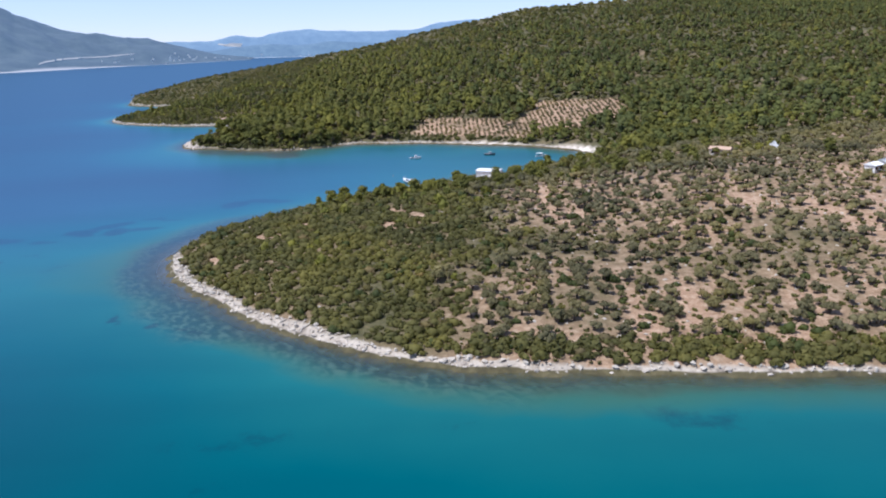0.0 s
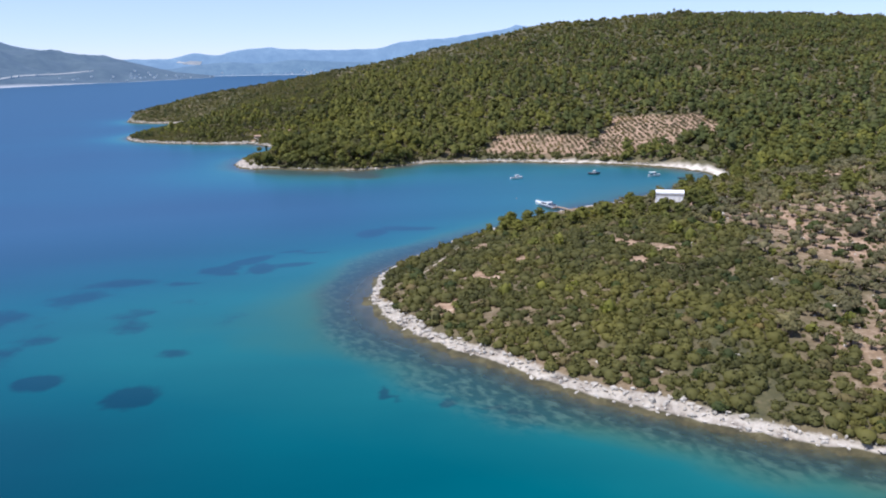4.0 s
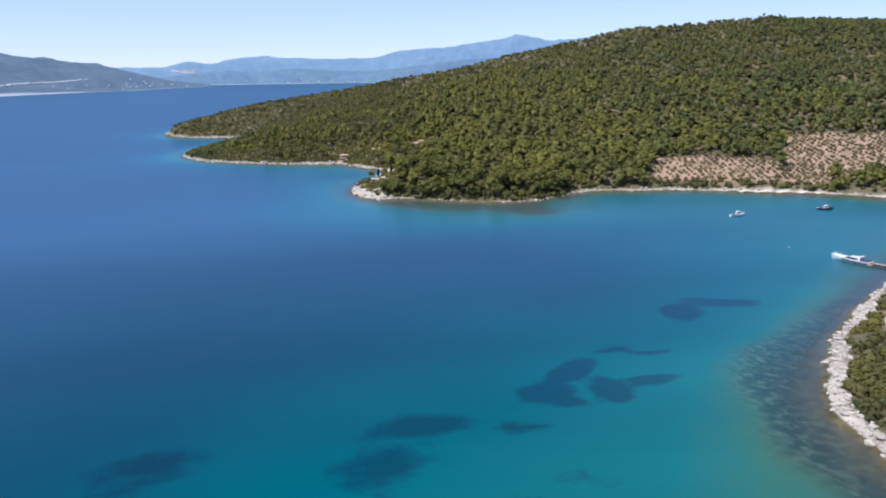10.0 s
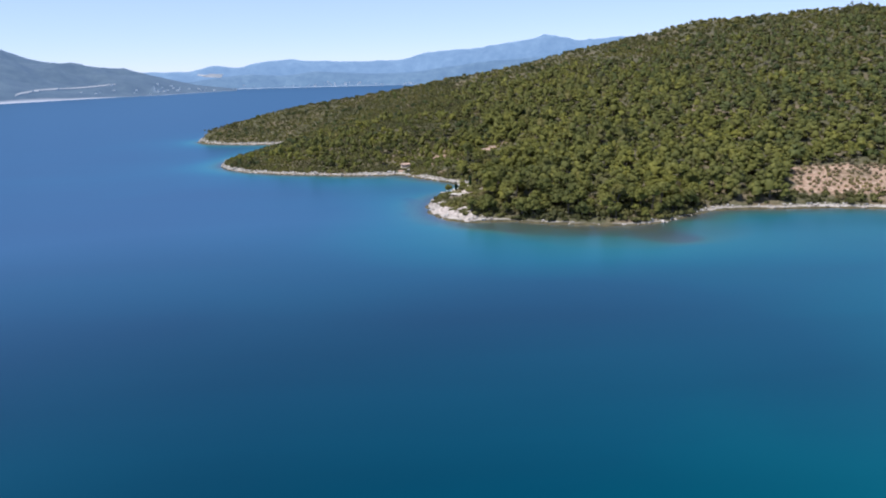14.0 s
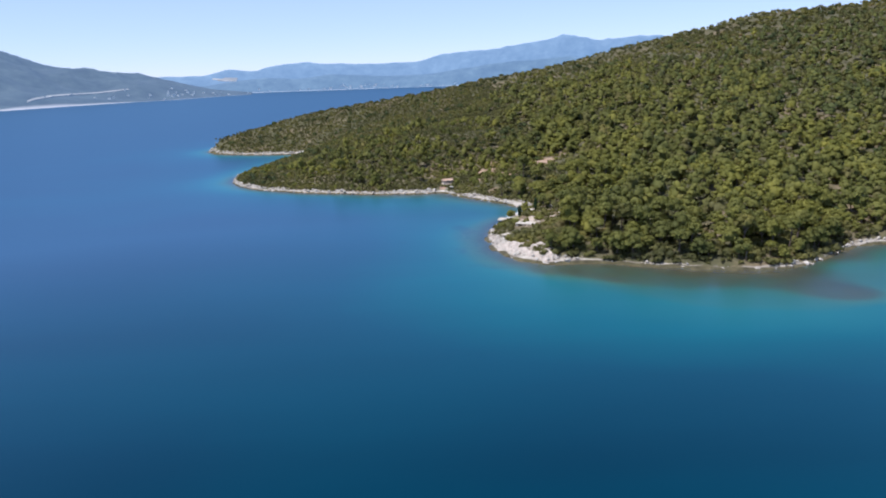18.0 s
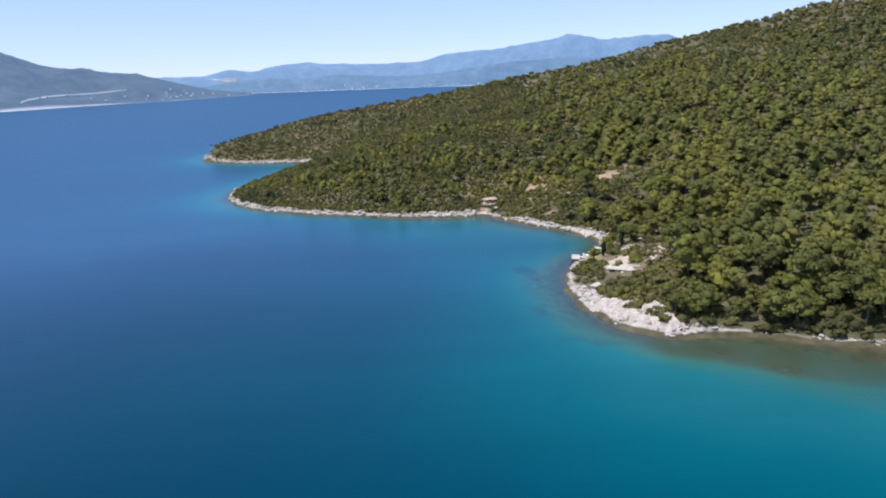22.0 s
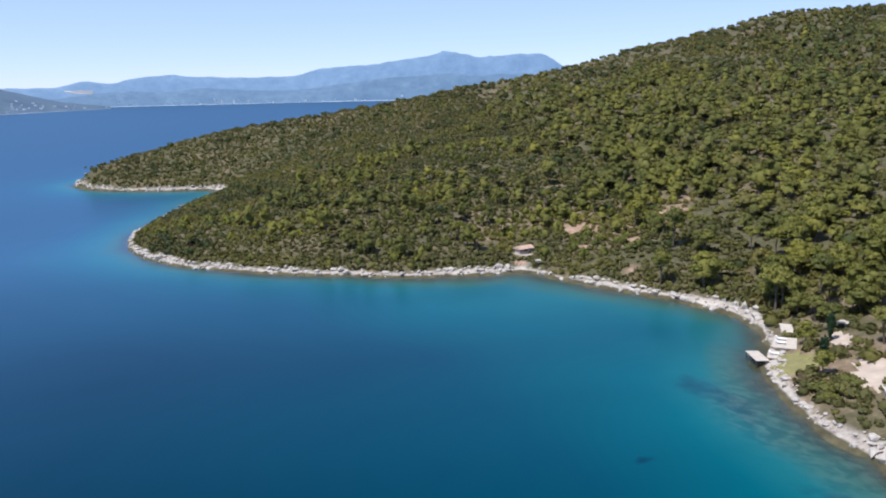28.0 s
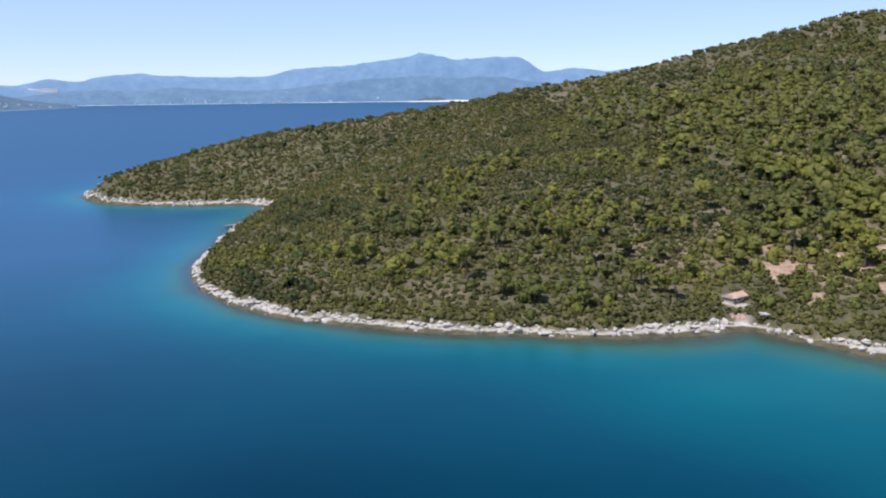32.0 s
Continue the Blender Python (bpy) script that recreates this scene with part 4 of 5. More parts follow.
# ---- limestone along the water ----
ROCKS = []
for s in range(8):
    r2 = np.random.default_rng(200 + s)
    v = ICO_V * (1 + r2.uniform(-0.36, 0.36, (len(ICO_V), 1))) * r2.uniform(0.55, 1.4, 3)
    ROCKS.append((v * (1, 1, 0.66), ICO_F))
rx, ry = sown(-340, 130, 110, 915, 1.1, rng, 0.5)
rd = shore_of(rx, ry)
keep = (rd > -0.1) & (rd < rim_of(rx, ry) + 0.3) & (rng.uniform(0, 1, rx.size) < 0.95) & (sand_of(rx, ry, rd) < 0.3)
rx, ry, rd = rx[keep], ry[keep], rd[keep]
rs = rng.uniform(0.35, 0.95, rx.size) ** 1.6 * 0.80
rz = height_of(rx, ry) + 0.12 * rs
rs = rs * np.where(ry > 555, 1.3, 1.0) * np.where(rng.uniform(0, 1, rx.size) < 0.12, 1.3, 1.0)
slab = np.exp(-(((rx + 147) / 9) ** 2 + ((ry - 490) / 18) ** 2))
rs = rs * (1 + 0.25 * slab * rng.uniform(-1, 1, rx.size))
order = np.argsort(np.hypot(rx + 148, ry - 520) - 5 * rs)
rocks = tagged(new("shore_rocks"), "pale weathered limestone rocks along the water line", "rocks", kind="structure")
mass = order[300:]
me = scatter("limestone_rocks", ROCKS, rng.integers(0, 8, mass.size), np.stack([rx, ry, rz], 1)[mass], np.stack([rs, rs], 1)[mass],
             rng.uniform(0, 6.28, mass.size), LIMESTONE, rng)
tagged(new("limestone_rocks", me), kind="stuff").parent = rocks
ROCK_MESH = [mesh_from("rock", v, f, LIMESTONE) for v, f in ROCKS]
for k in order[:300]:
    o = new("rock", ROCK_MESH[rng.integers(0, 8)])
    o.matrix_basis = Matrix.Translation((rx[k], ry[k], rz[k])) @ Matrix.Rotation(rng.uniform(0, 6.28), 4, "Z") @ Matrix.Diagonal((rs[k], rs[k], rs[k], 1))
    o.parent = rocks


def rock_ledge(x0, y0, x1, y1, wide):
    """A broad shelf of flat-bedded pale rock, broken along its seaward edge."""
    n, m = 76, 30
    d = np.array([x1 - x0, y1 - y0]) / math.hypot(x1 - x0, y1 - y0)
    side = np.array([-d[1], d[0]])
    u, v = np.meshgrid(np.linspace(0, 1, n), np.linspace(-0.2, 1, m))
    w = wide * (0.35 + 0.65 * np.sin(np.clip(u, 0, 1) * math.pi * 0.85 + 0.35))
    long = math.hypot(x1 - x0, y1 - y0)
    x = x0 + d[0] * u * long + side[0] * v * w + 0.35 * vnoise(u * 30, v * 9, 1.3, 61)
    y = y0 + d[1] * u * long + side[1] * v * w + 0.35 * vnoise(u * 30, v * 9, 1.3, 62)
    step = np.round(2.4 * vnoise(x, y, 2.4, 63)) * 0.24 + 0.26 * vnoise(x, y, 1.1, 64) + 0.14 * vnoise(x, y, 0.5, 65)
    edge = np.minimum(np.minimum(u, 1 - u) * 14, np.minimum((v + 0.2) * 6, (1 - v) * 5))
    z = np.maximum(height_of(x, y), -0.4) + 0.42 + step - 1.1 * np.clip(1 - edge, 0, 1)
    i = (np.arange(m - 1)[:, None] * n + np.arange(n - 1)).ravel()
    return mesh_from("rock_ledge", np.stack([x, y, z], -1).reshape(-1, 3), np.stack([i, i + 1, i + n + 1, i + n], 1), PINK_ROCK)


PINK_ROCK = surface("pinkish_limestone", (0.39, 0.325, 0.260), 0.9, vary=0.36, scale=0.9, grain=4, relief=0.08)
tagged(new("rock_ledge", rock_ledge(-141.0, 472.5, -153.6, 495, -8.0)), "broad flat shelf of pale pinkish rock at the water", "rock", kind="structure")
for k, (ux, uy, us) in enumerate(UMBRELLAS):
    t = tagged(new("pine_tree"), "lone umbrella-shaped pine with a bare trunk above scrub", "tree", "lone pines on the western slope")
    t.matrix_basis = Matrix.Translation((ux, uy, float(height_of(np.array([ux]), np.array([uy]))[0]) - 0.2)) @ Matrix.Rotation(k * 2.1, 4, "Z") @ Matrix.Diagonal((us, us, us, 1))
    for nm, me in zip(("trunk", "crown"), PINE_MESH[(2, 4)[k % 2]]):
        new(nm, me).parent = t

# ---- built things ----
def part(name, bm, mat, parent, label="", smooth=False):
    me = bpy.data.meshes.new(name)
    bm.normal_update()
    bm.to_mesh(me)
    bm.free()
    me.materials.append(mat)
    if smooth:
        me.polygons.foreach_set("use_smooth", np.full(len(me.polygons), True))
    ob = new(name, me)
    ob.parent = parent
    if label:
        ob["label"] = label
    return ob


def thing(name, label, category, x, y, z, turn=0.0, group="", kind=""):
    e = tagged(new(name), label, category, group, kind)
    e.matrix_basis = Matrix.Translation((x, y, z)) @ Matrix.Rotation(radians(turn), 4, "Z")
    return e


def box(w, d, h, at=(0, 0, 0), bevel=0.03, bm=None, turn=0.0):
    """A box standing on its place, with softened edges."""
    bm = bm or bmesh.new()
    m = Matrix.Translation((at[0], at[1], at[2] + h / 2)) @ Matrix.Rotation(radians(turn), 4, "Z") @ Matrix.Diagonal((w, d, h, 1))
    v = bmesh.ops.create_cube(bm, size=1, matrix=m)["verts"]
    if bevel:
        bmesh.ops.bevel(bm, geom=list({e for q in v for e in q.link_edges}), offset=min(bevel, min(w, d, h) * 0.3), segments=1, affect="EDGES")
    return bm


def rod(a, b, r, sides=8, bm=None):
    bm = bm or bmesh.new()
    a, b = Vector(a), Vector(b)
    m = Matrix.Translation((a + b) / 2) @ (b - a).to_track_quat("Z", "Y").to_matrix().to_4x4()
    bmesh.ops.create_cone(bm, segments=sides, radius1=r, radius2=r, depth=(b - a).length, cap_ends=True, matrix=m)
    return bm


def loft(rings, bm=None, cap=True):
    """A skin over rings of equally many points."""
    bm = bm or bmesh.new()
    vs = [[bm.verts.new(p) for p in ring] for ring in rings]
    n = len(vs[0])
    for a, b in zip(vs[:-1], vs[1:]):
        for k in range(n):
            bm.faces.new((a[k], a[(k + 1) % n], b[(k + 1) % n], b[k]))
    if cap:
        bm.faces.new(vs[0][::-1])
        bm.faces.new(vs[-1])
    bmesh.ops.recalc_face_normals(bm, faces=bm.faces[:])
    return bm


def land(x, y):
    return float(height_of(np.array([float(x)]), np.array([float(y)]))[0])


GELCOAT = surface("white_gelcoat", (0.62, 0.62, 0.61), 0.25, vary=0.05, scale=0.8, grain=6, relief=0.001)
NAVY = surface("dark_blue_hull", (0.03, 0.04, 0.07), 0.3, vary=0.2)
DECK_DARK = surface("worn_deck_paint", (0.10, 0.085, 0.075), 0.8, vary=0.25)
FLOAT_RED = surface("faded_float", (0.50, 0.26, 0.20), 0.5, vary=0.2)
RED_EARTH = surface("reddish_earth", (0.34, 0.22, 0.14), 0.95, vary=0.25, scale=0.6, grain=5, relief=0.03)
GLASS_DARK = surface("smoked_glass", (0.015, 0.018, 0.022), 0.08, vary=0.1)
TEAK = surface("weathered_teak", (0.30, 0.22, 0.15), 0.8, vary=0.25, scale=2, grain=25)
CONCRETE = surface("pale_concrete", (0.47, 0.405, 0.315), 0.9, vary=0.16, scale=0.9, grain=14)
CANVAS = surface("white_canvas", (0.78, 0.77, 0.74), 0.85, vary=0.08, scale=0.7, grain=30)
PLASTER = surface("white_plaster", (0.72, 0.70, 0.66), 0.9, vary=0.1, scale=0.6, grain=10)
STONE_WALL = surface("rubble_stone", (0.42, 0.36, 0.29), 0.95, vary=0.35, scale=2.5, grain=6, relief=0.05)
TILE = surface("faded_clay_tile", (0.44, 0.30, 0.21), 0.9, vary=0.25, scale=1.5, grain=14, relief=0.03)
EARTH = surface("pale_dust", (0.42, 0.335, 0.245), 0.95, vary=0.2, scale=0.5, grain=5, relief=0.03)
SHADE = surface("dark_timber_and_shade", (0.05, 0.04, 0.032), 0.9, vary=0.2)
GRASS = surface("dry_lawn", (0.19, 0.17, 0.055), 0.95, vary=0.25, scale=0.8, grain=18, relief=0.03)
METAL = surface("painted_steel", (0.55, 0.56, 0.56), 0.4, metallic=0.6, vary=0.1)


def hull(length, beam, depth, sheer, bm=None, transom=0.8):
    """A boat's hull along +x, bow forward, water line at z = 0."""
    rings = []
    for k in range(13):
        u = k / 12
        w = beam / 2 * (transom + (1 - transom) * math.sin(min(1, u * 2.2) * math.pi / 2)) * (1 if u < 0.45 else math.cos((u - 0.45) / 0.55 * math.pi / 2 * 0.97) ** 0.75)
        top = depth + sheer * u ** 2
        x = (u - 0.5) * length
        keel = -0.35 * depth * (1 - u ** 3)
        rake = 0.10 * length * max(0, u - 0.7)
        rings.append([(x + rake * 1.2, -w, top), (x + rake * 0.6, -w * 0.92, top * 0.45), (x, -w * 0.55, keel * 0.6), (x, 0, keel),
                      (x, w * 0.55, keel * 0.6), (x + rake * 0.6, w * 0.92, top * 0.45), (x + rake * 1.2, w, top)])
    return loft(rings, bm)


def motor_yacht(x, y, turn):
    t = thing("motor_yacht", "long white motor yacht moored stern-to at a jetty", "yacht", x, y, 0, turn)
    h = part("hull", hull(11.5, 3.3, 1.05, 0.55), GELCOAT, t)
    part("stripe", loft([[(-5.4 + 10.2 * u, s * (1.66 - 1.5 * max(0, u - 0.45) ** 1.7 * 1.6), 0.55 + dz + 0.25 * u * u) for s, dz in ((1, -0.12), (1, 0.26), (-1, 0.26), (-1, -0.12))] for u in (0, 0.2, 0.4, 0.6, 0.75)]), NAVY, h, "dark blue hull stripe")
    part("foredeck", loft([[(a, -w, z), (a, w, z), (a, w * 0.7, z + 0.28), (a, -w * 0.7, z + 0.28)] for a, w, z in ((-0.2, 1.35, 1.1), (2.0, 1.15, 1.22), (4.2, 0.55, 1.4), (5.2, 0.12, 1.5))]), GELCOAT, t)
    c = part("cabin", loft([[(a, -w, 1.05), (a, w, 1.05), (b, w * 0.82, z), (b, -w * 0.82, z)] for a, b, w, z in ((-3.0, -2.8, 1.25, 1.75), (-1.5, -1.5, 1.3, 1.95), (1.2, 0.2, 1.15, 1.85), (2.2, 0.6, 0.9, 1.5))]), GELCOAT, t)
    part("windscreen", loft([[(a, -w, 1.25), (a, w, 1.25), (b, w * 0.9, z), (b, -w * 0.9, z)] for a, b, w, z in ((-2.7, -2.6, 1.3, 1.72), (0.4, 0.0, 1.26, 1.76), (1.85, 0.55, 1.08, 1.74))]), GLASS_DARK, c, "smoked wrap-round windows")
    part("cockpit_cover", box(2.3, 2.2, 0.5, (-4.2, 0, 1.0), 0.12), NAVY, t, "dark canvas cockpit cover")
    part("arch", loft([[(-3.2 + s, y1, z1) for s in (0, 0.5)] + [(-3.0 + s, y1 * 0.94, z1 + 0.14) for s in (0.5, 0)] for y1, z1 in ((-1.35, 1.1), (-1.2, 2.15), (1.2, 2.15), (1.35, 1.1))]), GELCOAT, t)
    part("bow_rail", rod((3.2, 0.75, 2.0), (5.4, 0.1, 2.2), 0.025, 5, rod((3.2, -0.75, 2.0), (5.4, -0.1, 2.2), 0.025, 5)), METAL, t)
    part("swim_platform", box(0.9, 2.8, 0.12, (-6.0, 0, 0.3)), TEAK, t)
    return t


def small_boat(x, y, turn, length, label, canopy, dark):
    t = thing("fishing_boat", label, "boat", x, y, 0, turn, "boats at anchor in the bay")
    part("hull", hull(length, length * 0.34, 0.75, 0.5, transom=0.6), NAVY if dark else GELCOAT, t)
    part("gunwale", hull(length * 1.02, length * 0.36, 0.08, 0.03, transom=0.6), GELCOAT, t).location = (0, 0, 0.78)
    part("deck", box(length * 0.75, length * 0.24, 0.06, (-0.05 * length, 0, 0.84)), DECK_DARK, t)
    cabin = part("wheelhouse", box(length * 0.24, length * 0.22, 1.15, (length * 0.05, 0, 0.75), 0.1), GELCOAT, t)
    part("window", box(length * 0.245, length * 0.225, 0.45, (length * 0.055, 0, 1.22), 0.02), GLASS_DARK, cabin)
    if canopy:
        part("canopy", box(length * 0.55, length * 0.30, 0.08, (-length * 0.12, 0, 2.05), 0.04), CANVAS, t, "white canvas sun canopy")
        for sx in (-0.38, 0.12):
            for sy in (-0.13, 0.13):
                part("post", rod((sx * length, sy * length, 0.75), (sx * length, sy * length, 2.06), 0.03, 6), METAL, t)
    else:
        part("mast", rod((-length * 0.12, 0, 0.75), (-length * 0.12, 0, 2.9), 0.04, 6), METAL, t)
    return t


def rowing_boat(x, y, turn):
    t = thing("rowing_boat", "small dark open boat lying off the beach", "boat", x, y, 0, turn, "boats at anchor in the bay")
    part("hull", hull(3.6, 1.4, 0.4, 0.2, transom=0.6), NAVY, t)
    for k in (-0.8, 0.4):
        part("thwart", box(0.25, 1.1, 0.05, (k, 0, 0.42), 0.01), TEAK, t)
    return t


def planked(parent, w, d, z, count, mat, along="x"):
    for k in range(count):
        if along == "x":
            part("plank", box(w / count - 0.03, d, 0.08, ((k + 0.5) * w / count - w / 2, 0, z), 0.01), mat, parent)
        else:
            part("plank", box(w, d / count - 0.03, 0.08, (0, (k + 0.5) * d / count - d / 2, z), 0.01), mat, parent)


def jetty(x, y, turn, length, width, label, deck=TEAK, top=0.75, category="jetty"):
    t = thing("jetty", label, category, x, y, 0, turn)
    planked(t, length, width, top, max(6, int(length / 0.45)), deck)
    for sy in (-1, 1):
        part("beam", box(length, 0.14, 0.16, (0, sy * (width / 2 - 0.15), top - 0.17), 0.01), SHADE, t)
        for k in range(max(2, int(length / 2.5) + 1)):
            px_ = -length / 2 + 0.2 + k * (length - 0.4) / max(1, int(length / 2.5))
            part("pile", rod((px_, sy * (width / 2 - 0.15), -2.5), (px_, sy * (width / 2 - 0.15), top - 0.1), 0.09, 7), SHADE, t)
    return t


def slab_deck(x, y, turn, w, d, top, label):
    """A cast bathing platform on rubble footings."""
    t = thing("bathing_platform", label, "platform", x, y, 0, turn, "bathing platforms on the rocks")
    nx = max(1, round(w / 2.2))
    for k in range(nx):
        part("slab", box(w / nx - 0.025, d, 0.18, ((k + 0.5) * w / nx - w / 2, 0, top - 0.18), 0.03), CONCRETE, t)
    part("footing", box(w * 0.86, d * 0.82, top + 0.9, (0, 0, -1.1), 0.1), STONE_WALL, t)
    return t


def lounger(x, y, z, turn):
    t = thing("sun_lounger", "white sun lounger with a raised back", "lounger", x, y, z, turn, "sun loungers on the platforms")
    part("mattress", box(1.3, 0.62, 0.1, (-0.3, 0, 0.28), 0.03), CANVAS, t)
    b = part("backrest", box(0.75, 0.62, 0.09, (0, 0, 0), 0.03), CANVAS, t)
    b.matrix_basis = Matrix.Translation((0.62, 0, 0.46)) @ Matrix.Rotation(radians(-38), 4, "Y")
    for sx in (-0.8, 0.3):
        for sy in (-0.25, 0.25):
            part("leg", box(0.05, 0.05, 0.29, (sx, sy, 0), 0.005), TEAK, t)
    return t


# the bay: yacht, its jetty, the anchored boats, a mooring buoy
motor_yacht(-7.2, 337.0, 116)
jetty(-2.2, 328.7, 116, 7.0, 1.6, "narrow timber jetty on dark piles reaching into the bay")
small_boat(-5.0, 411.0, 10, 6.2, "small white fishing boat with a low wheelhouse", False, False)
small_boat(35.5, 418.0, -12, 6.0, "dark-hulled fishing boat with a white wheelhouse", False, True)
small_boat(62.0, 406.0, 5, 6.0, "white boat under a flat canvas canopy", True, False)
rowing_boat(72.0, 396.5, -25)
buoy = thing("mooring_buoy", "small faded red mooring buoy afloat in the bay", "buoy", -15, 357, 0.1)
bm = bmesh.new()
bmesh.ops.create_uvsphere(bm, u_segments=12, v_segments=8, radius=0.24)
part("float", bm, FLOAT_RED, buoy, smooth=True)
part("ring", rod((0, 0, 0.2), (0, 0, 0.38), 0.03, 6), METAL, buoy)


def marquee(x, y, turn):
    """The white flat-roofed pavilion with draped sides behind the landing."""
    z = land(x, y) + 0.8
    t = thing("pavilion", "white flat-roofed pavilion with draped canvas sides among trees", "pavilion", x, y, z, turn)
    w, d, h = 8.8, 5.2, 4.2
    part("floor_slab", box(w + 0.6, d + 0.6, 2.15, (0, 0, -1.7), 0.05), CONCRETE, t)
    part("roof", loft([[(-w / 2 - 0.2 + k * (w + 0.4), s * (d / 2 + 0.2), h + zz) for s, zz in ((-1, 0), (-1, 0.14), (0, 0.38), (1, 0.14), (1, 0))] for k in (0, 0.5, 1)]), CANVAS, t)
    part("valance", box(w + 0.3, 0.05, 0.4, (0, -d / 2 - 0.15, h - 0.38), 0.01), CANVAS, t)
    for k in range(7):
        px_ = -w / 2 + k * w / 6
        part("post", box(0.16, 0.16, h - 0.4, (px_, -d / 2, 0.42), 0.02), PLASTER, t)
        part("post", box(0.16, 0.16, h - 0.4, (px_, d / 2, 0.42), 0.02), PLASTER, t)
    for k in range(6):
        cx = -w / 2 + (k + 0.5) * w / 6
        rings = [[(cx - 0.66 + 1.32 * j / 10, -d / 2 + 0.12 + 0.06 * math.sin(j * 2.2 + k) + o, zz) for j in range(11)] + [(cx + 0.66 - 1.32 * j / 10, -d / 2 + 0.16 + 0.06 * math.sin((10 - j) * 2.2 + k) + o, zz) for j in range(11)] for zz, o in ((0.5, 0.0), (h - 0.1, 0.0))]
        part("curtain", loft(rings), CANVAS, t)
    for s in (-1, 1):
        part("side_curtain", box(0.06, d - 0.4, h - 0.5, (s * (w / 2 - 0.1), 0, 0.45), 0.01), CANVAS, t)
    part("back_wall", box(w, 0.1, h - 0.5, (0, d / 2 - 0.15, 0.45), 0.01), CANVAS, t)
    return t


marquee(24.5, 290.0, -20)


def sail(x, y, turn, size=3.2):
    z = land(x, y)
    t = thing("shade_sail", "white shade sail stretched between leaning posts", "sail", x, y, z, turn, "shade sails in the grove")
    a, b, c = (-size, 0, 1.9), (size * 0.8, -0.6, 1.7), (size * 0.55, 1.6, 1.0 + 0.72 * size)
    bm = bmesh.new()
    n = 6
    grid = {}
    for i in range(n + 1):
        for j in range(n + 1 - i):
            u, v = i / n, j / n
            p = Vector(a) * (1 - u - v) + Vector(b) * u + Vector(c) * v
            p.z -= 1.4 * u * v + 1.2 * (1 - u - v) * (u + v) * 0.6
            grid[i, j] = bm.verts.new(p)
    for i in range(n):
        for j in range(n - i):
            bm.faces.new((grid[i, j], grid[i + 1, j], grid[i, j + 1]))
            if i + j < n - 1:
                bm.faces.new((grid[i + 1, j], grid[i + 1, j + 1], grid[i, j + 1]))
    bmesh.ops.solidify(bm, geom=bm.faces[:], thickness=0.03)
    part("cloth", bm, CANVAS, t)
    for p in (a, b, c):
        part("post", rod((p[0], p[1], -0.3), (p[0], p[1], p[2] + 0.15), 0.06, 7), METAL, t)
    return t


sail(33.5, 288.0, 10, 2.2)
sail(128.0, 279.0, 20, 4.4)


def cottage(x, y, turn, w, d, h, roof, wall, label):
    """A small low house: walls, eaved roof, door, windows with frames."""
    z = land(x, y) - 0.3
    t = thing("cottage", label, "cottage", x, y, z, turn, "small houses in the grove")
    body = part("wall", box(w, d, h + 0.3, (0, 0, 0), 0.03), wall, t)
    part("roof", loft([[(k * (w / 2 + 0.35), s * (d / 2 + 0.35) * q, h + 0.25 + zz) for s, q, zz in ((-1, 1, 0), (-1, 1, 0.12), (0, 1, 0.95), (1, 1, 0.12), (1, 1, 0))] for k in (-1, 0, 1)]), roof, t)
    door = part("door", box(0.95, 0.12, 2.05, (-w * 0.12, -d / 2 - 0.02, 0.3), 0.01), TEAK, t)
    part("handle", box(0.05, 0.06, 0.12, (-w * 0.12 + 0.35, -d / 2 - 0.1, 1.3), 0.01), METAL, door)
    for k in (-0.34, 0.2, 0.38):
        win = part("window", box(0.9, 0.1, 1.0, (k * w, -d / 2 - 0.02, 1.2), 0.01), GLASS_DARK, t)
        part("frame", box(1.06, 0.06, 0.08, (k * w, -d / 2 - 0.06, 1.14), 0.01, box(1.06, 0.06, 0.08, (k * w, -d / 2 - 0.06, 2.16), 0.01)), GELCOAT, win)
    return t


cottage(113.6, 291.0, -35, 7.5, 4.5, 2.5, TILE, STONE_WALL, "low stone cottage with a faded tile roof in the grove")
cottage(148.0, 238.0, 15, 7.5, 5.0, 2.6, METAL, PLASTER, "white plastered cottage with a pale metal roof")
cottage(141.0, 236.0, 30, 4.2, 3.4, 2.2, CANVAS, PLASTER, "small white outbuilding with a pale roof")


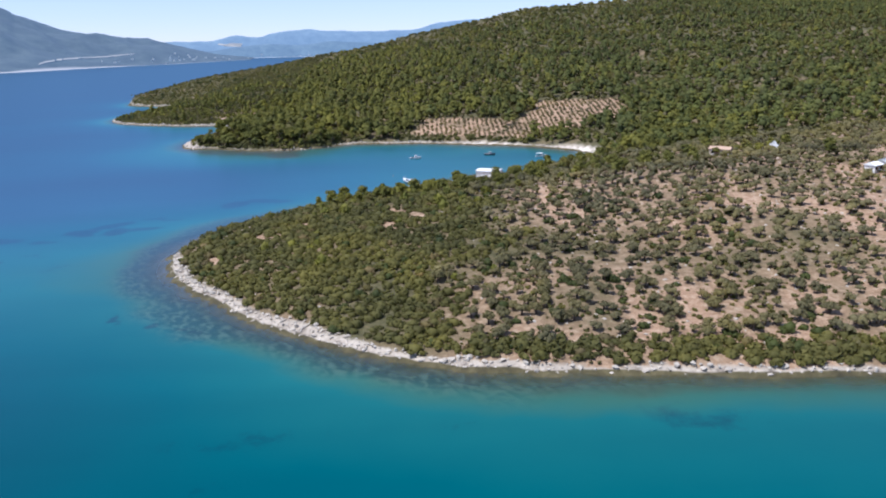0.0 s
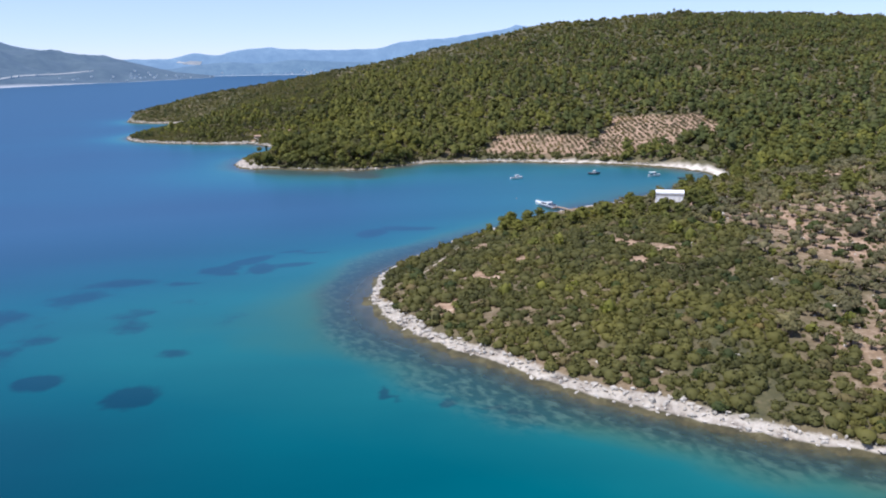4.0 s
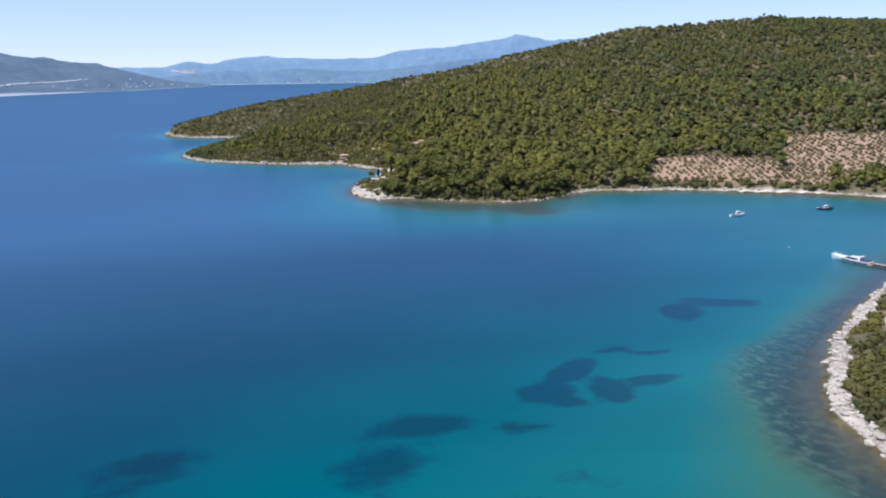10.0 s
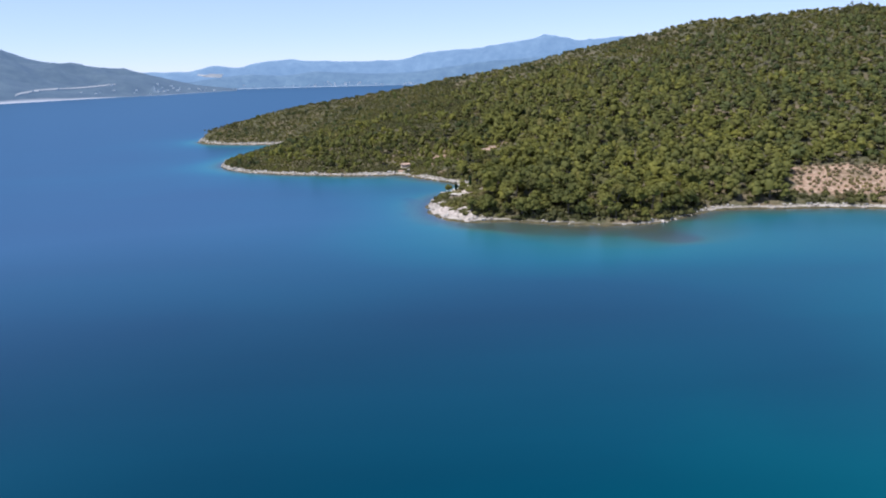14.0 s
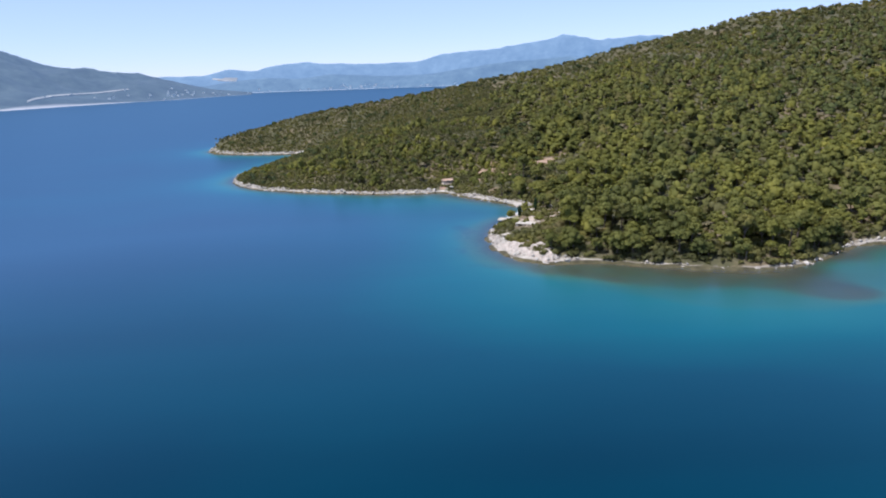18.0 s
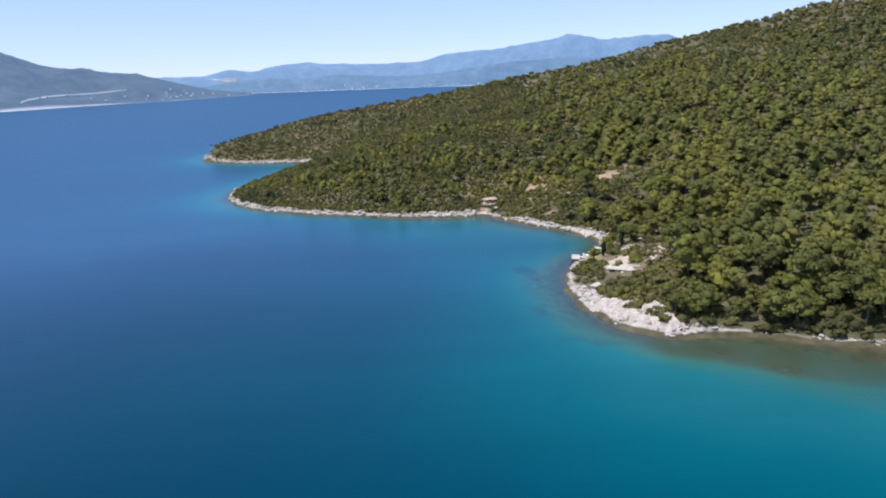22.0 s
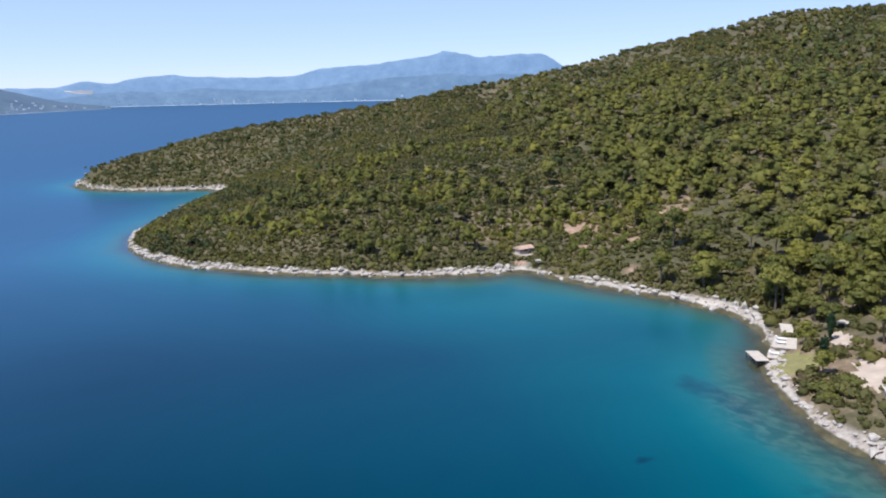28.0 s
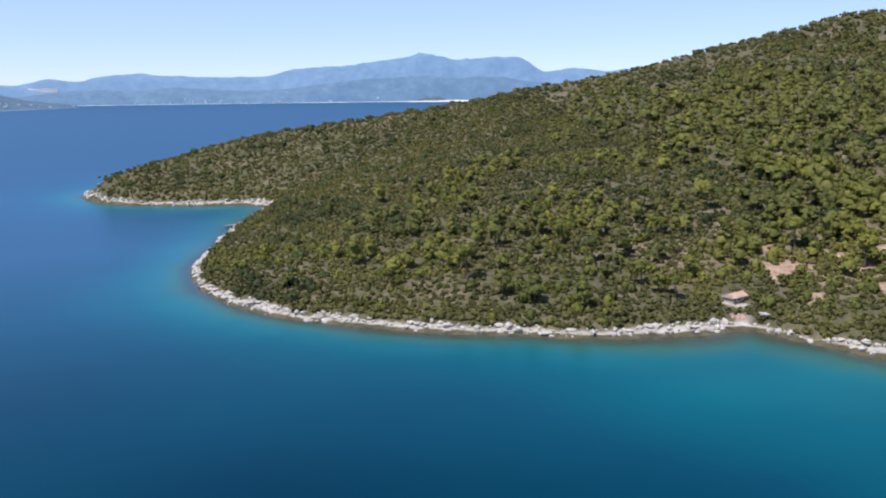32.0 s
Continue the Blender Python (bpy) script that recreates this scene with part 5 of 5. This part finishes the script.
def stone_hut(x, y, turn):
    """The open stone shelter above the little landing."""
    z = land(x, y) - 0.75
    t = thing("stone_hut", "low stone hut with tiled roof and open front above a landing", "hut", x, y, z, turn)
    w, d, h = 4.2, 2.4, 1.35
    part("terrace", box(w + 1.0, d + 1.8, 0.55, (0, -0.8, 0), 0.06), EARTH, t)
    for s in (-1, 1):
        part("side_wall", box(0.45, d, h, (s * (w / 2 - 0.2), 0, 0.5), 0.06), STONE_WALL, t)
    part("back_wall", box(w - 0.8, 0.45, h, (0, d / 2 - 0.2, 0.5), 0.06), STONE_WALL, t)
    part("parapet", box(w - 0.8, 0.4, 0.7, (0, -d / 2 + 0.2, 0.5), 0.08), STONE_WALL, t)
    for k in (-0.9, 0.9):
        part("pillar", box(0.4, 0.4, h, (k, -d / 2 + 0.2, 0.5), 0.05), STONE_WALL, t)
    roof = part("roof", loft([[(k * (w / 2 + 0.45) * q, s * (d / 2 + 0.5) * q2, h + 0.5 + zz) for s, q2, zz in ((-1, 1, 0), (-1, 1, 0.14), (0, 0.4, 0.85), (1, 1, 0.14), (1, 1, 0))] for k, q in ((-1, 1), (-0.5, 1), (0.5, 1), (1, 1))]), TILE, t)
    for k in range(14):
        part("tile_row", rod((-w / 2 - 0.3 + k * (w + 0.6) / 13, -d / 2 - 0.45, h + 0.68), (-w / 2 - 0.3 + k * (w + 0.6) / 13, -0.1, h + 1.36), 0.08, 5), TILE, roof)
    for k in range(4):
        part("step", box(1.6 + 0.3 * k, 0.5, 0.25, (-1.0 - 0.2 * k, -d / 2 - 1.95 - 0.48 * k, 0.25 - 0.28 * k), 0.04), STONE_WALL, t)
    return t


stone_hut(-159.3, 625.0, 18)
boulder = tagged(new("boulder", mesh_from("boulder", ROCKS[3][0] * (1.1, 1.0, 1.3), ICO_F, LIMESTONE)), "white limestone boulder beside the landing", "rock")
boulder.location = (-157.6, 617.0, land(-157.6, 617) + 0.5)

# the bathing place on the pine point
jetty(-145.3, 539.6, 76, 5.2, 2.3, "pale platform jetty on dark piles over the rocks", CONCRETE, 1.15)
slab_deck(-142.2, 538.6, 50, 4.4, 2.8, 1.55, "pale concrete bathing platform low on the rocks")
slab_deck(-138.3, 541.6, 52, 6.4, 3.9, 2.35, "broad pale concrete sun deck above the rocks")
slab_deck(-133.2, 548.0, 58, 5.4, 2.2, 2.7, "narrow pale concrete walk along the rocks")
for lx, ly, lt in ((-139.6, 541.2, 140), (-138.2, 543.0, 140), (-142.8, 538.4, 150)):
    lounger(lx, ly, 2.36 if lx > -141 else 1.56, lt)


def ground_patch(name, label, category, x, y, rx_, ry_, turn, mat, lift=0.10, seed=1):
    """A thin uneven layer that follows the ground: lawn, dust, paving."""
    bm = bmesh.new()
    rings, segs = 5, 28
    r_ = random.Random(seed)
    wob = [1 + r_.uniform(-0.5, 0.3) for _ in range(segs)]
    c, s = math.cos(radians(turn)), math.sin(radians(turn))
    rows = []
    for k in range(rings + 1):
        row = []
        for j in range(segs):
            a = j * 2 * math.pi / segs
            u, v = math.cos(a) * rx_ * wob[j] * k / rings, math.sin(a) * ry_ * wob[j] * k / rings
            row.append((x + u * c - v * s, y + u * s + v * c))
        rows.append(row)
    flat = np.array([p for row in rows for p in row])
    hz = np.maximum(height_of(flat[:, 0], flat[:, 1]), 0.1)
    verts = [bm.verts.new((p[0], p[1], z + (lift if i < rings * segs else -0.25))) for i, (p, z) in enumerate(zip(flat, hz))]
    for k in range(1, rings):
        for j in range(segs):
            bm.faces.new((verts[k * segs + j], verts[(k + 1) * segs + j], verts[(k + 1) * segs + (j + 1) % segs], verts[k * segs + (j + 1) % segs]))
    centre = bm.verts.new((x, y, float(hz[0]) + lift))
    for j in range(segs):
        bm.faces.new((centre, verts[segs + j], verts[segs + (j + 1) % segs]))
    ob = part(name, bm, mat, None)
    return tagged(ob, label, category, kind="structure")


ground_patch("pavement_lawn", "dry yellowish lawn beside the sun decks", "lawn", -142.8, 533.0, 6.5, 4.0, 60, GRASS, 0.16, 3)
ground_patch("pavement_dust", "pale trodden earth round the terrace", "ground", -139.0, 519.0, 11.0, 4.0, 72, EARTH, 0.12, 4)
ground_patch("pavement_dust_upper", "pale trodden earth behind the decks", "ground", -131.0, 536.0, 5.0, 2.2, 60, EARTH, 0.12, 5)
ground_patch("pavement_dust_path", "pale trodden earth leading up from the terrace", "ground", -128.5, 521.5, 11.0, 2.0, 58, EARTH, 0.14, 7)
ground_patch("pavement_dust_seat", "pale trodden earth under the pines", "ground", -118.5, 533.5, 5.0, 2.0, -35, EARTH, 0.14, 8)
ground_patch("pavement_landing", "pale dusty landing below the stone hut", "ground", -161.6, 620.4, 2.2, 1.9, 10, RED_EARTH, 0.14, 6)


def terrace(x, y, turn):
    """A low stone house dug into the slope, its flat roof paved as a terrace."""
    z = land(x, y) - 0.9
    t = thing("stone_terrace", "low stone building with a pale paved roof terrace", "terrace", x, y, z, turn)
    w, d, h = 9.0, 4.4, 0.95
    part("back_wall", box(w, 0.5, h, (0, d / 2 - 0.25, 0), 0.06), STONE_WALL, t)
    for s in (-1, 1):
        part("side_wall", box(0.5, d - 1.0, h, (s * (w / 2 - 0.25), 0, 0), 0.06), STONE_WALL, t)
    for k in range(5):
        part("pillar", box(0.7, 0.5, h, (-w / 2 + 0.35 + k * (w - 0.7) / 4, -d / 2 + 0.25, 0), 0.06), STONE_WALL, t)
    # dark panel behind the pillars paints the shade of the open front
    part("shade_panel", box(w - 1.2, 0.2, h, (0, 0.4, 0), 0.02), SHADE, t)
    for i in range(6):
        for j in range(3):
            part("paving_slab", box((w + 0.5) / 6 - 0.04, (d + 0.5) / 3 - 0.04, 0.16, ((i + 0.5) * (w + 0.5) / 6 - w / 2 - 0.25, (j + 0.5) * (d + 0.5) / 3 - d / 2 - 0.25, h), 0.02), CONCRETE, t)
    part("bench", box(3.2, 0.45, 0.42, (1.2, 1.7, h + 0.15), 0.04), CONCRETE, t)
    return t


terrace(-139.4, 510.6, -30)
slab_deck(-148.3, 505.0, 45, 4.0, 1.8, land(-148.3, 505) + 0.35, "pale paved landing below the terrace")
slab_deck(-125.0, 542.5, 30, 4.0, 2.0, land(-125, 542.5) + 0.4, "small pale paved seat behind the decks")


def cypress(x, y, h):
    r_ = np.random.default_rng(int(h * 10))
    t = thing("cypress_tree", "slender dark cypress beside the sun decks", "tree", x, y, land(x, y))
    w, f = limb((0, 0, -0.3), (0, 0, h * 0.5), 0.12, 0.05)
    new("trunk", mesh_from("cypress_trunk", w, f, BARK)).parent = t
    green = []
    for k in range(7):
        u = k / 6
        c, s = np.array([0, 0, h * (0.16 + 0.72 * u)]), np.array([1, 1, 1.5]) * (0.25 + 0.55 * math.sin(math.pi * min(1, 0.25 + 0.75 * (1 - u)))) * 0.9
        green += [blob(r_, c, s * 0.9, 0.15), sprays(r_, c, s, 26, 0.22)]
    v, f = join(green)
    new("crown", mesh_from("cypress_crown", v, f, CYPRESS)).parent = t


cypress(-140.2, 529.6, 4.2)
cypress(-133.2, 536.6, 5.2)
DARK_BUSH = [bush_shape(120 + s, 5, 40, 1.5, 1.0, 0.22) for s in range(3)]
for k, (bx_, by_, s) in enumerate(((-147.2, 521.2, 1.5), (-145.2, 517.4, 1.6), (-143.0, 519.6, 1.3), (-148.0, 518.0, 1.1), (-141.5, 513.8, 1.2), (-136.0, 516.5, 1.4))):
    ob = tagged(new("clipped_shrub", mesh_from("clipped_shrub", *DARK_BUSH[k % 3], PINE)), "dense rounded green shrub on pale trodden earth", "shrub", "shrubs round the terrace")
    ob.matrix_basis = Matrix.Translation((bx_, by_, land(bx_, by_))) @ Matrix.Rotation(k, 4, "Z") @ Matrix.Diagonal((s, s, s * 0.8, 1))
for k, (tx_, ty_, s) in enumerate(((-136.4, 538.6, 0.72), (-144.0, 524.8, 0.7), (-129.5, 541.0, 0.8), (-127.5, 552.0, 0.9), (-129.0, 529.0, 0.85))):
    t = tagged(new("pine_tree"), "umbrella-shaped pine standing free by the sun decks", "tree", "pines round the bathing place")
    t.matrix_basis = Matrix.Translation((tx_, ty_, land(tx_, ty_))) @ Matrix.Rotation(k * 1.7, 4, "Z") @ Matrix.Diagonal((s, s, s * 0.95, 1))
    for nm, me in zip(("trunk", "crown"), PINE_MESH[k]):
        new(nm, me).parent = t

# jetty and boat past the western point
jetty(-262.5, 781.0, 28, 8.0, 1.6, "old timber jetty beyond the wooded western point", TEAK, 0.8)
slab_deck(-255.5, 784.0, 40, 5.0, 2.2, 1.4, "pale concrete landing beyond the western point")


# footpath along the cape
def footpath(points, width):
    bm = bmesh.new()
    line = np.array(points)
    d = np.gradient(line, axis=0)
    d /= np.linalg.norm(d, axis=1)[:, None]
    r_ = random.Random(4)
    rows = []
    for p, q in zip(line, d):
        w = width * r_.uniform(0.6, 1.4)
        side = np.array([-q[1], q[0]])
        e = np.array([p - side * w, p - side * w * 0.6, p + side * w * 0.6, p + side * w])
        z = height_of(e[:, 0], e[:, 1]) + np.array([-0.1, 0.12, 0.12, -0.1])
        rows.append([bm.verts.new((a, b, c)) for (a, b), c in zip(e, z)])
    for a, b in zip(rows[:-1], rows[1:]):
        for k in range(3):
            bm.faces.new((a[k], a[k + 1], b[k + 1], b[k]))
    return tagged(part("path", bm, EARTH, None), "pale trodden footpath winding through shrubs", "path", kind="structure")


footpath(PATH_LINE, 0.28)

# ---- far shore: road, town, quarry ----
def polar(az, r, z):
    return (-200 + r * math.sin(radians(az)), 300 + r * math.cos(radians(az)), z)


FAR_WALL, FAR_ROAD = surface("far_white_walls", (0.50, 0.49, 0.47), 0.9, vary=0.1, scale=0.02, grain=0.1), surface("far_road_cut", (0.24, 0.22, 0.19), 0.95, vary=0.15, scale=0.02, grain=0.1)


near_mesh = bpy.data.objects["backdrop_near_range"].data
NEAR_CO = np.array([v.co for v in near_mesh.vertices]).reshape(26, 260, 3)


def near_surface(az, height):
    """Place on the near range at a bearing where the slope reaches that height."""
    col = int(np.clip((az + 44) / (44 - 10.8) * 259, 0, 259))
    zs = NEAR_CO[:, col, 2]
    k = int(np.argmax(zs >= height))
    k = max(1, k)
    f_ = np.clip((height - zs[k - 1]) / (zs[k] - zs[k - 1] + 1e-6), 0, 1)
    return NEAR_CO[k - 1, col] * (1 - f_) + NEAR_CO[k, col] * f_


bm = bmesh.new()
prev = None
for k in range(40):
    u = k / 39
    az = -24.9 + 6.2 * u
    rise = 16 + 24 * u ** 0.6 + 2.5 * math.sin(u * 7)
    c, e = near_surface(az, rise), near_surface(az, rise + 4.5 - 2.5 * u)
    now = [bm.verts.new((c[0] + 1, c[1] - 3, c[2] + 1.5)), bm.verts.new((e[0] + 1, e[1] - 3, e[2] + 2.5))]
    if prev:
        bm.faces.new((prev[0], now[0], now[1], prev[1]))
    prev = now
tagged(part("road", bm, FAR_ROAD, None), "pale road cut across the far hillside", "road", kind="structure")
# walls and road emit a little blue, standing in for air haze
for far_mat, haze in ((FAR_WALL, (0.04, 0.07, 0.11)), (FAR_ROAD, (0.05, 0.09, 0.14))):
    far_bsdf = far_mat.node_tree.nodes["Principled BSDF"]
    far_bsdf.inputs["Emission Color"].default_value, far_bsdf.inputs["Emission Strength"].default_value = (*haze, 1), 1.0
rt = random.Random(11)
for k in range(30):
    az = rt.choice((rt.gauss(-15.5, 1.3), rt.uniform(-21, -11.5)))
    c = near_surface(az, rt.uniform(4, 40) * max(0.2, min(1, (-11 - az) / 5)))
    s = rt.uniform(3, 6.5)
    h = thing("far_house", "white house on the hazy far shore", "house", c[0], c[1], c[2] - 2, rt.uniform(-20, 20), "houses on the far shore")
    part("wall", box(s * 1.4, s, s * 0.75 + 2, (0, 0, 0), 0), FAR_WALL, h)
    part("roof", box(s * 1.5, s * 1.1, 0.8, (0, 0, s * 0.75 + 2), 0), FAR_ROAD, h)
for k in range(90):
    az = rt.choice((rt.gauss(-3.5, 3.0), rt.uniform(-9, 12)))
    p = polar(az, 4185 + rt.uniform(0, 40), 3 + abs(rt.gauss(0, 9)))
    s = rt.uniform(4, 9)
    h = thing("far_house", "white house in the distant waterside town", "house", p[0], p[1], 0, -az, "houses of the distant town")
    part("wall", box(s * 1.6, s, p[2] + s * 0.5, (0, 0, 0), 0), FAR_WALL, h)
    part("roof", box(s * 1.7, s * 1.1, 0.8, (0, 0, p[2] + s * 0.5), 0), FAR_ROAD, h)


def far_heap(name, label, category, az0, az1, r, high, mat, seed):
    """A low uneven heap along the far water: a spit or a scar, with a sloping front."""
    n = 24
    co = []
    for k in range(n + 1):
        u = k / n
        a = az0 + (az1 - az0) * u
        h = high * math.sin(math.pi * (0.06 + 0.88 * u)) ** 0.6 * (1 + 0.5 * float(vnoise(np.array([k * 1.0]), np.array([0.0]), 3.0, seed)[0]))
        co += [polar(a, r, -1.0), polar(a, r + 8, h * 0.7), polar(a, r + 22, h), polar(a, r + 40, -1.0)]
    i = (np.arange(n)[:, None] * 4 + np.arange(3)).ravel()
    return tagged(new(name, mesh_from(name, np.array(co), np.stack([i, i + 4, i + 5, i + 1], 1), mat)), label, category, kind="structure")


FAR_SAND, FAR_TREES = surface("far_pale_sand", (0.52, 0.46, 0.38), 0.95, vary=0.1, scale=0.02, grain=0.1), surface("far_dark_trees", (0.035, 0.045, 0.035), 0.95, vary=0.3, scale=0.05, grain=0.2)
# sand and trees get haze as emission too, not from real air
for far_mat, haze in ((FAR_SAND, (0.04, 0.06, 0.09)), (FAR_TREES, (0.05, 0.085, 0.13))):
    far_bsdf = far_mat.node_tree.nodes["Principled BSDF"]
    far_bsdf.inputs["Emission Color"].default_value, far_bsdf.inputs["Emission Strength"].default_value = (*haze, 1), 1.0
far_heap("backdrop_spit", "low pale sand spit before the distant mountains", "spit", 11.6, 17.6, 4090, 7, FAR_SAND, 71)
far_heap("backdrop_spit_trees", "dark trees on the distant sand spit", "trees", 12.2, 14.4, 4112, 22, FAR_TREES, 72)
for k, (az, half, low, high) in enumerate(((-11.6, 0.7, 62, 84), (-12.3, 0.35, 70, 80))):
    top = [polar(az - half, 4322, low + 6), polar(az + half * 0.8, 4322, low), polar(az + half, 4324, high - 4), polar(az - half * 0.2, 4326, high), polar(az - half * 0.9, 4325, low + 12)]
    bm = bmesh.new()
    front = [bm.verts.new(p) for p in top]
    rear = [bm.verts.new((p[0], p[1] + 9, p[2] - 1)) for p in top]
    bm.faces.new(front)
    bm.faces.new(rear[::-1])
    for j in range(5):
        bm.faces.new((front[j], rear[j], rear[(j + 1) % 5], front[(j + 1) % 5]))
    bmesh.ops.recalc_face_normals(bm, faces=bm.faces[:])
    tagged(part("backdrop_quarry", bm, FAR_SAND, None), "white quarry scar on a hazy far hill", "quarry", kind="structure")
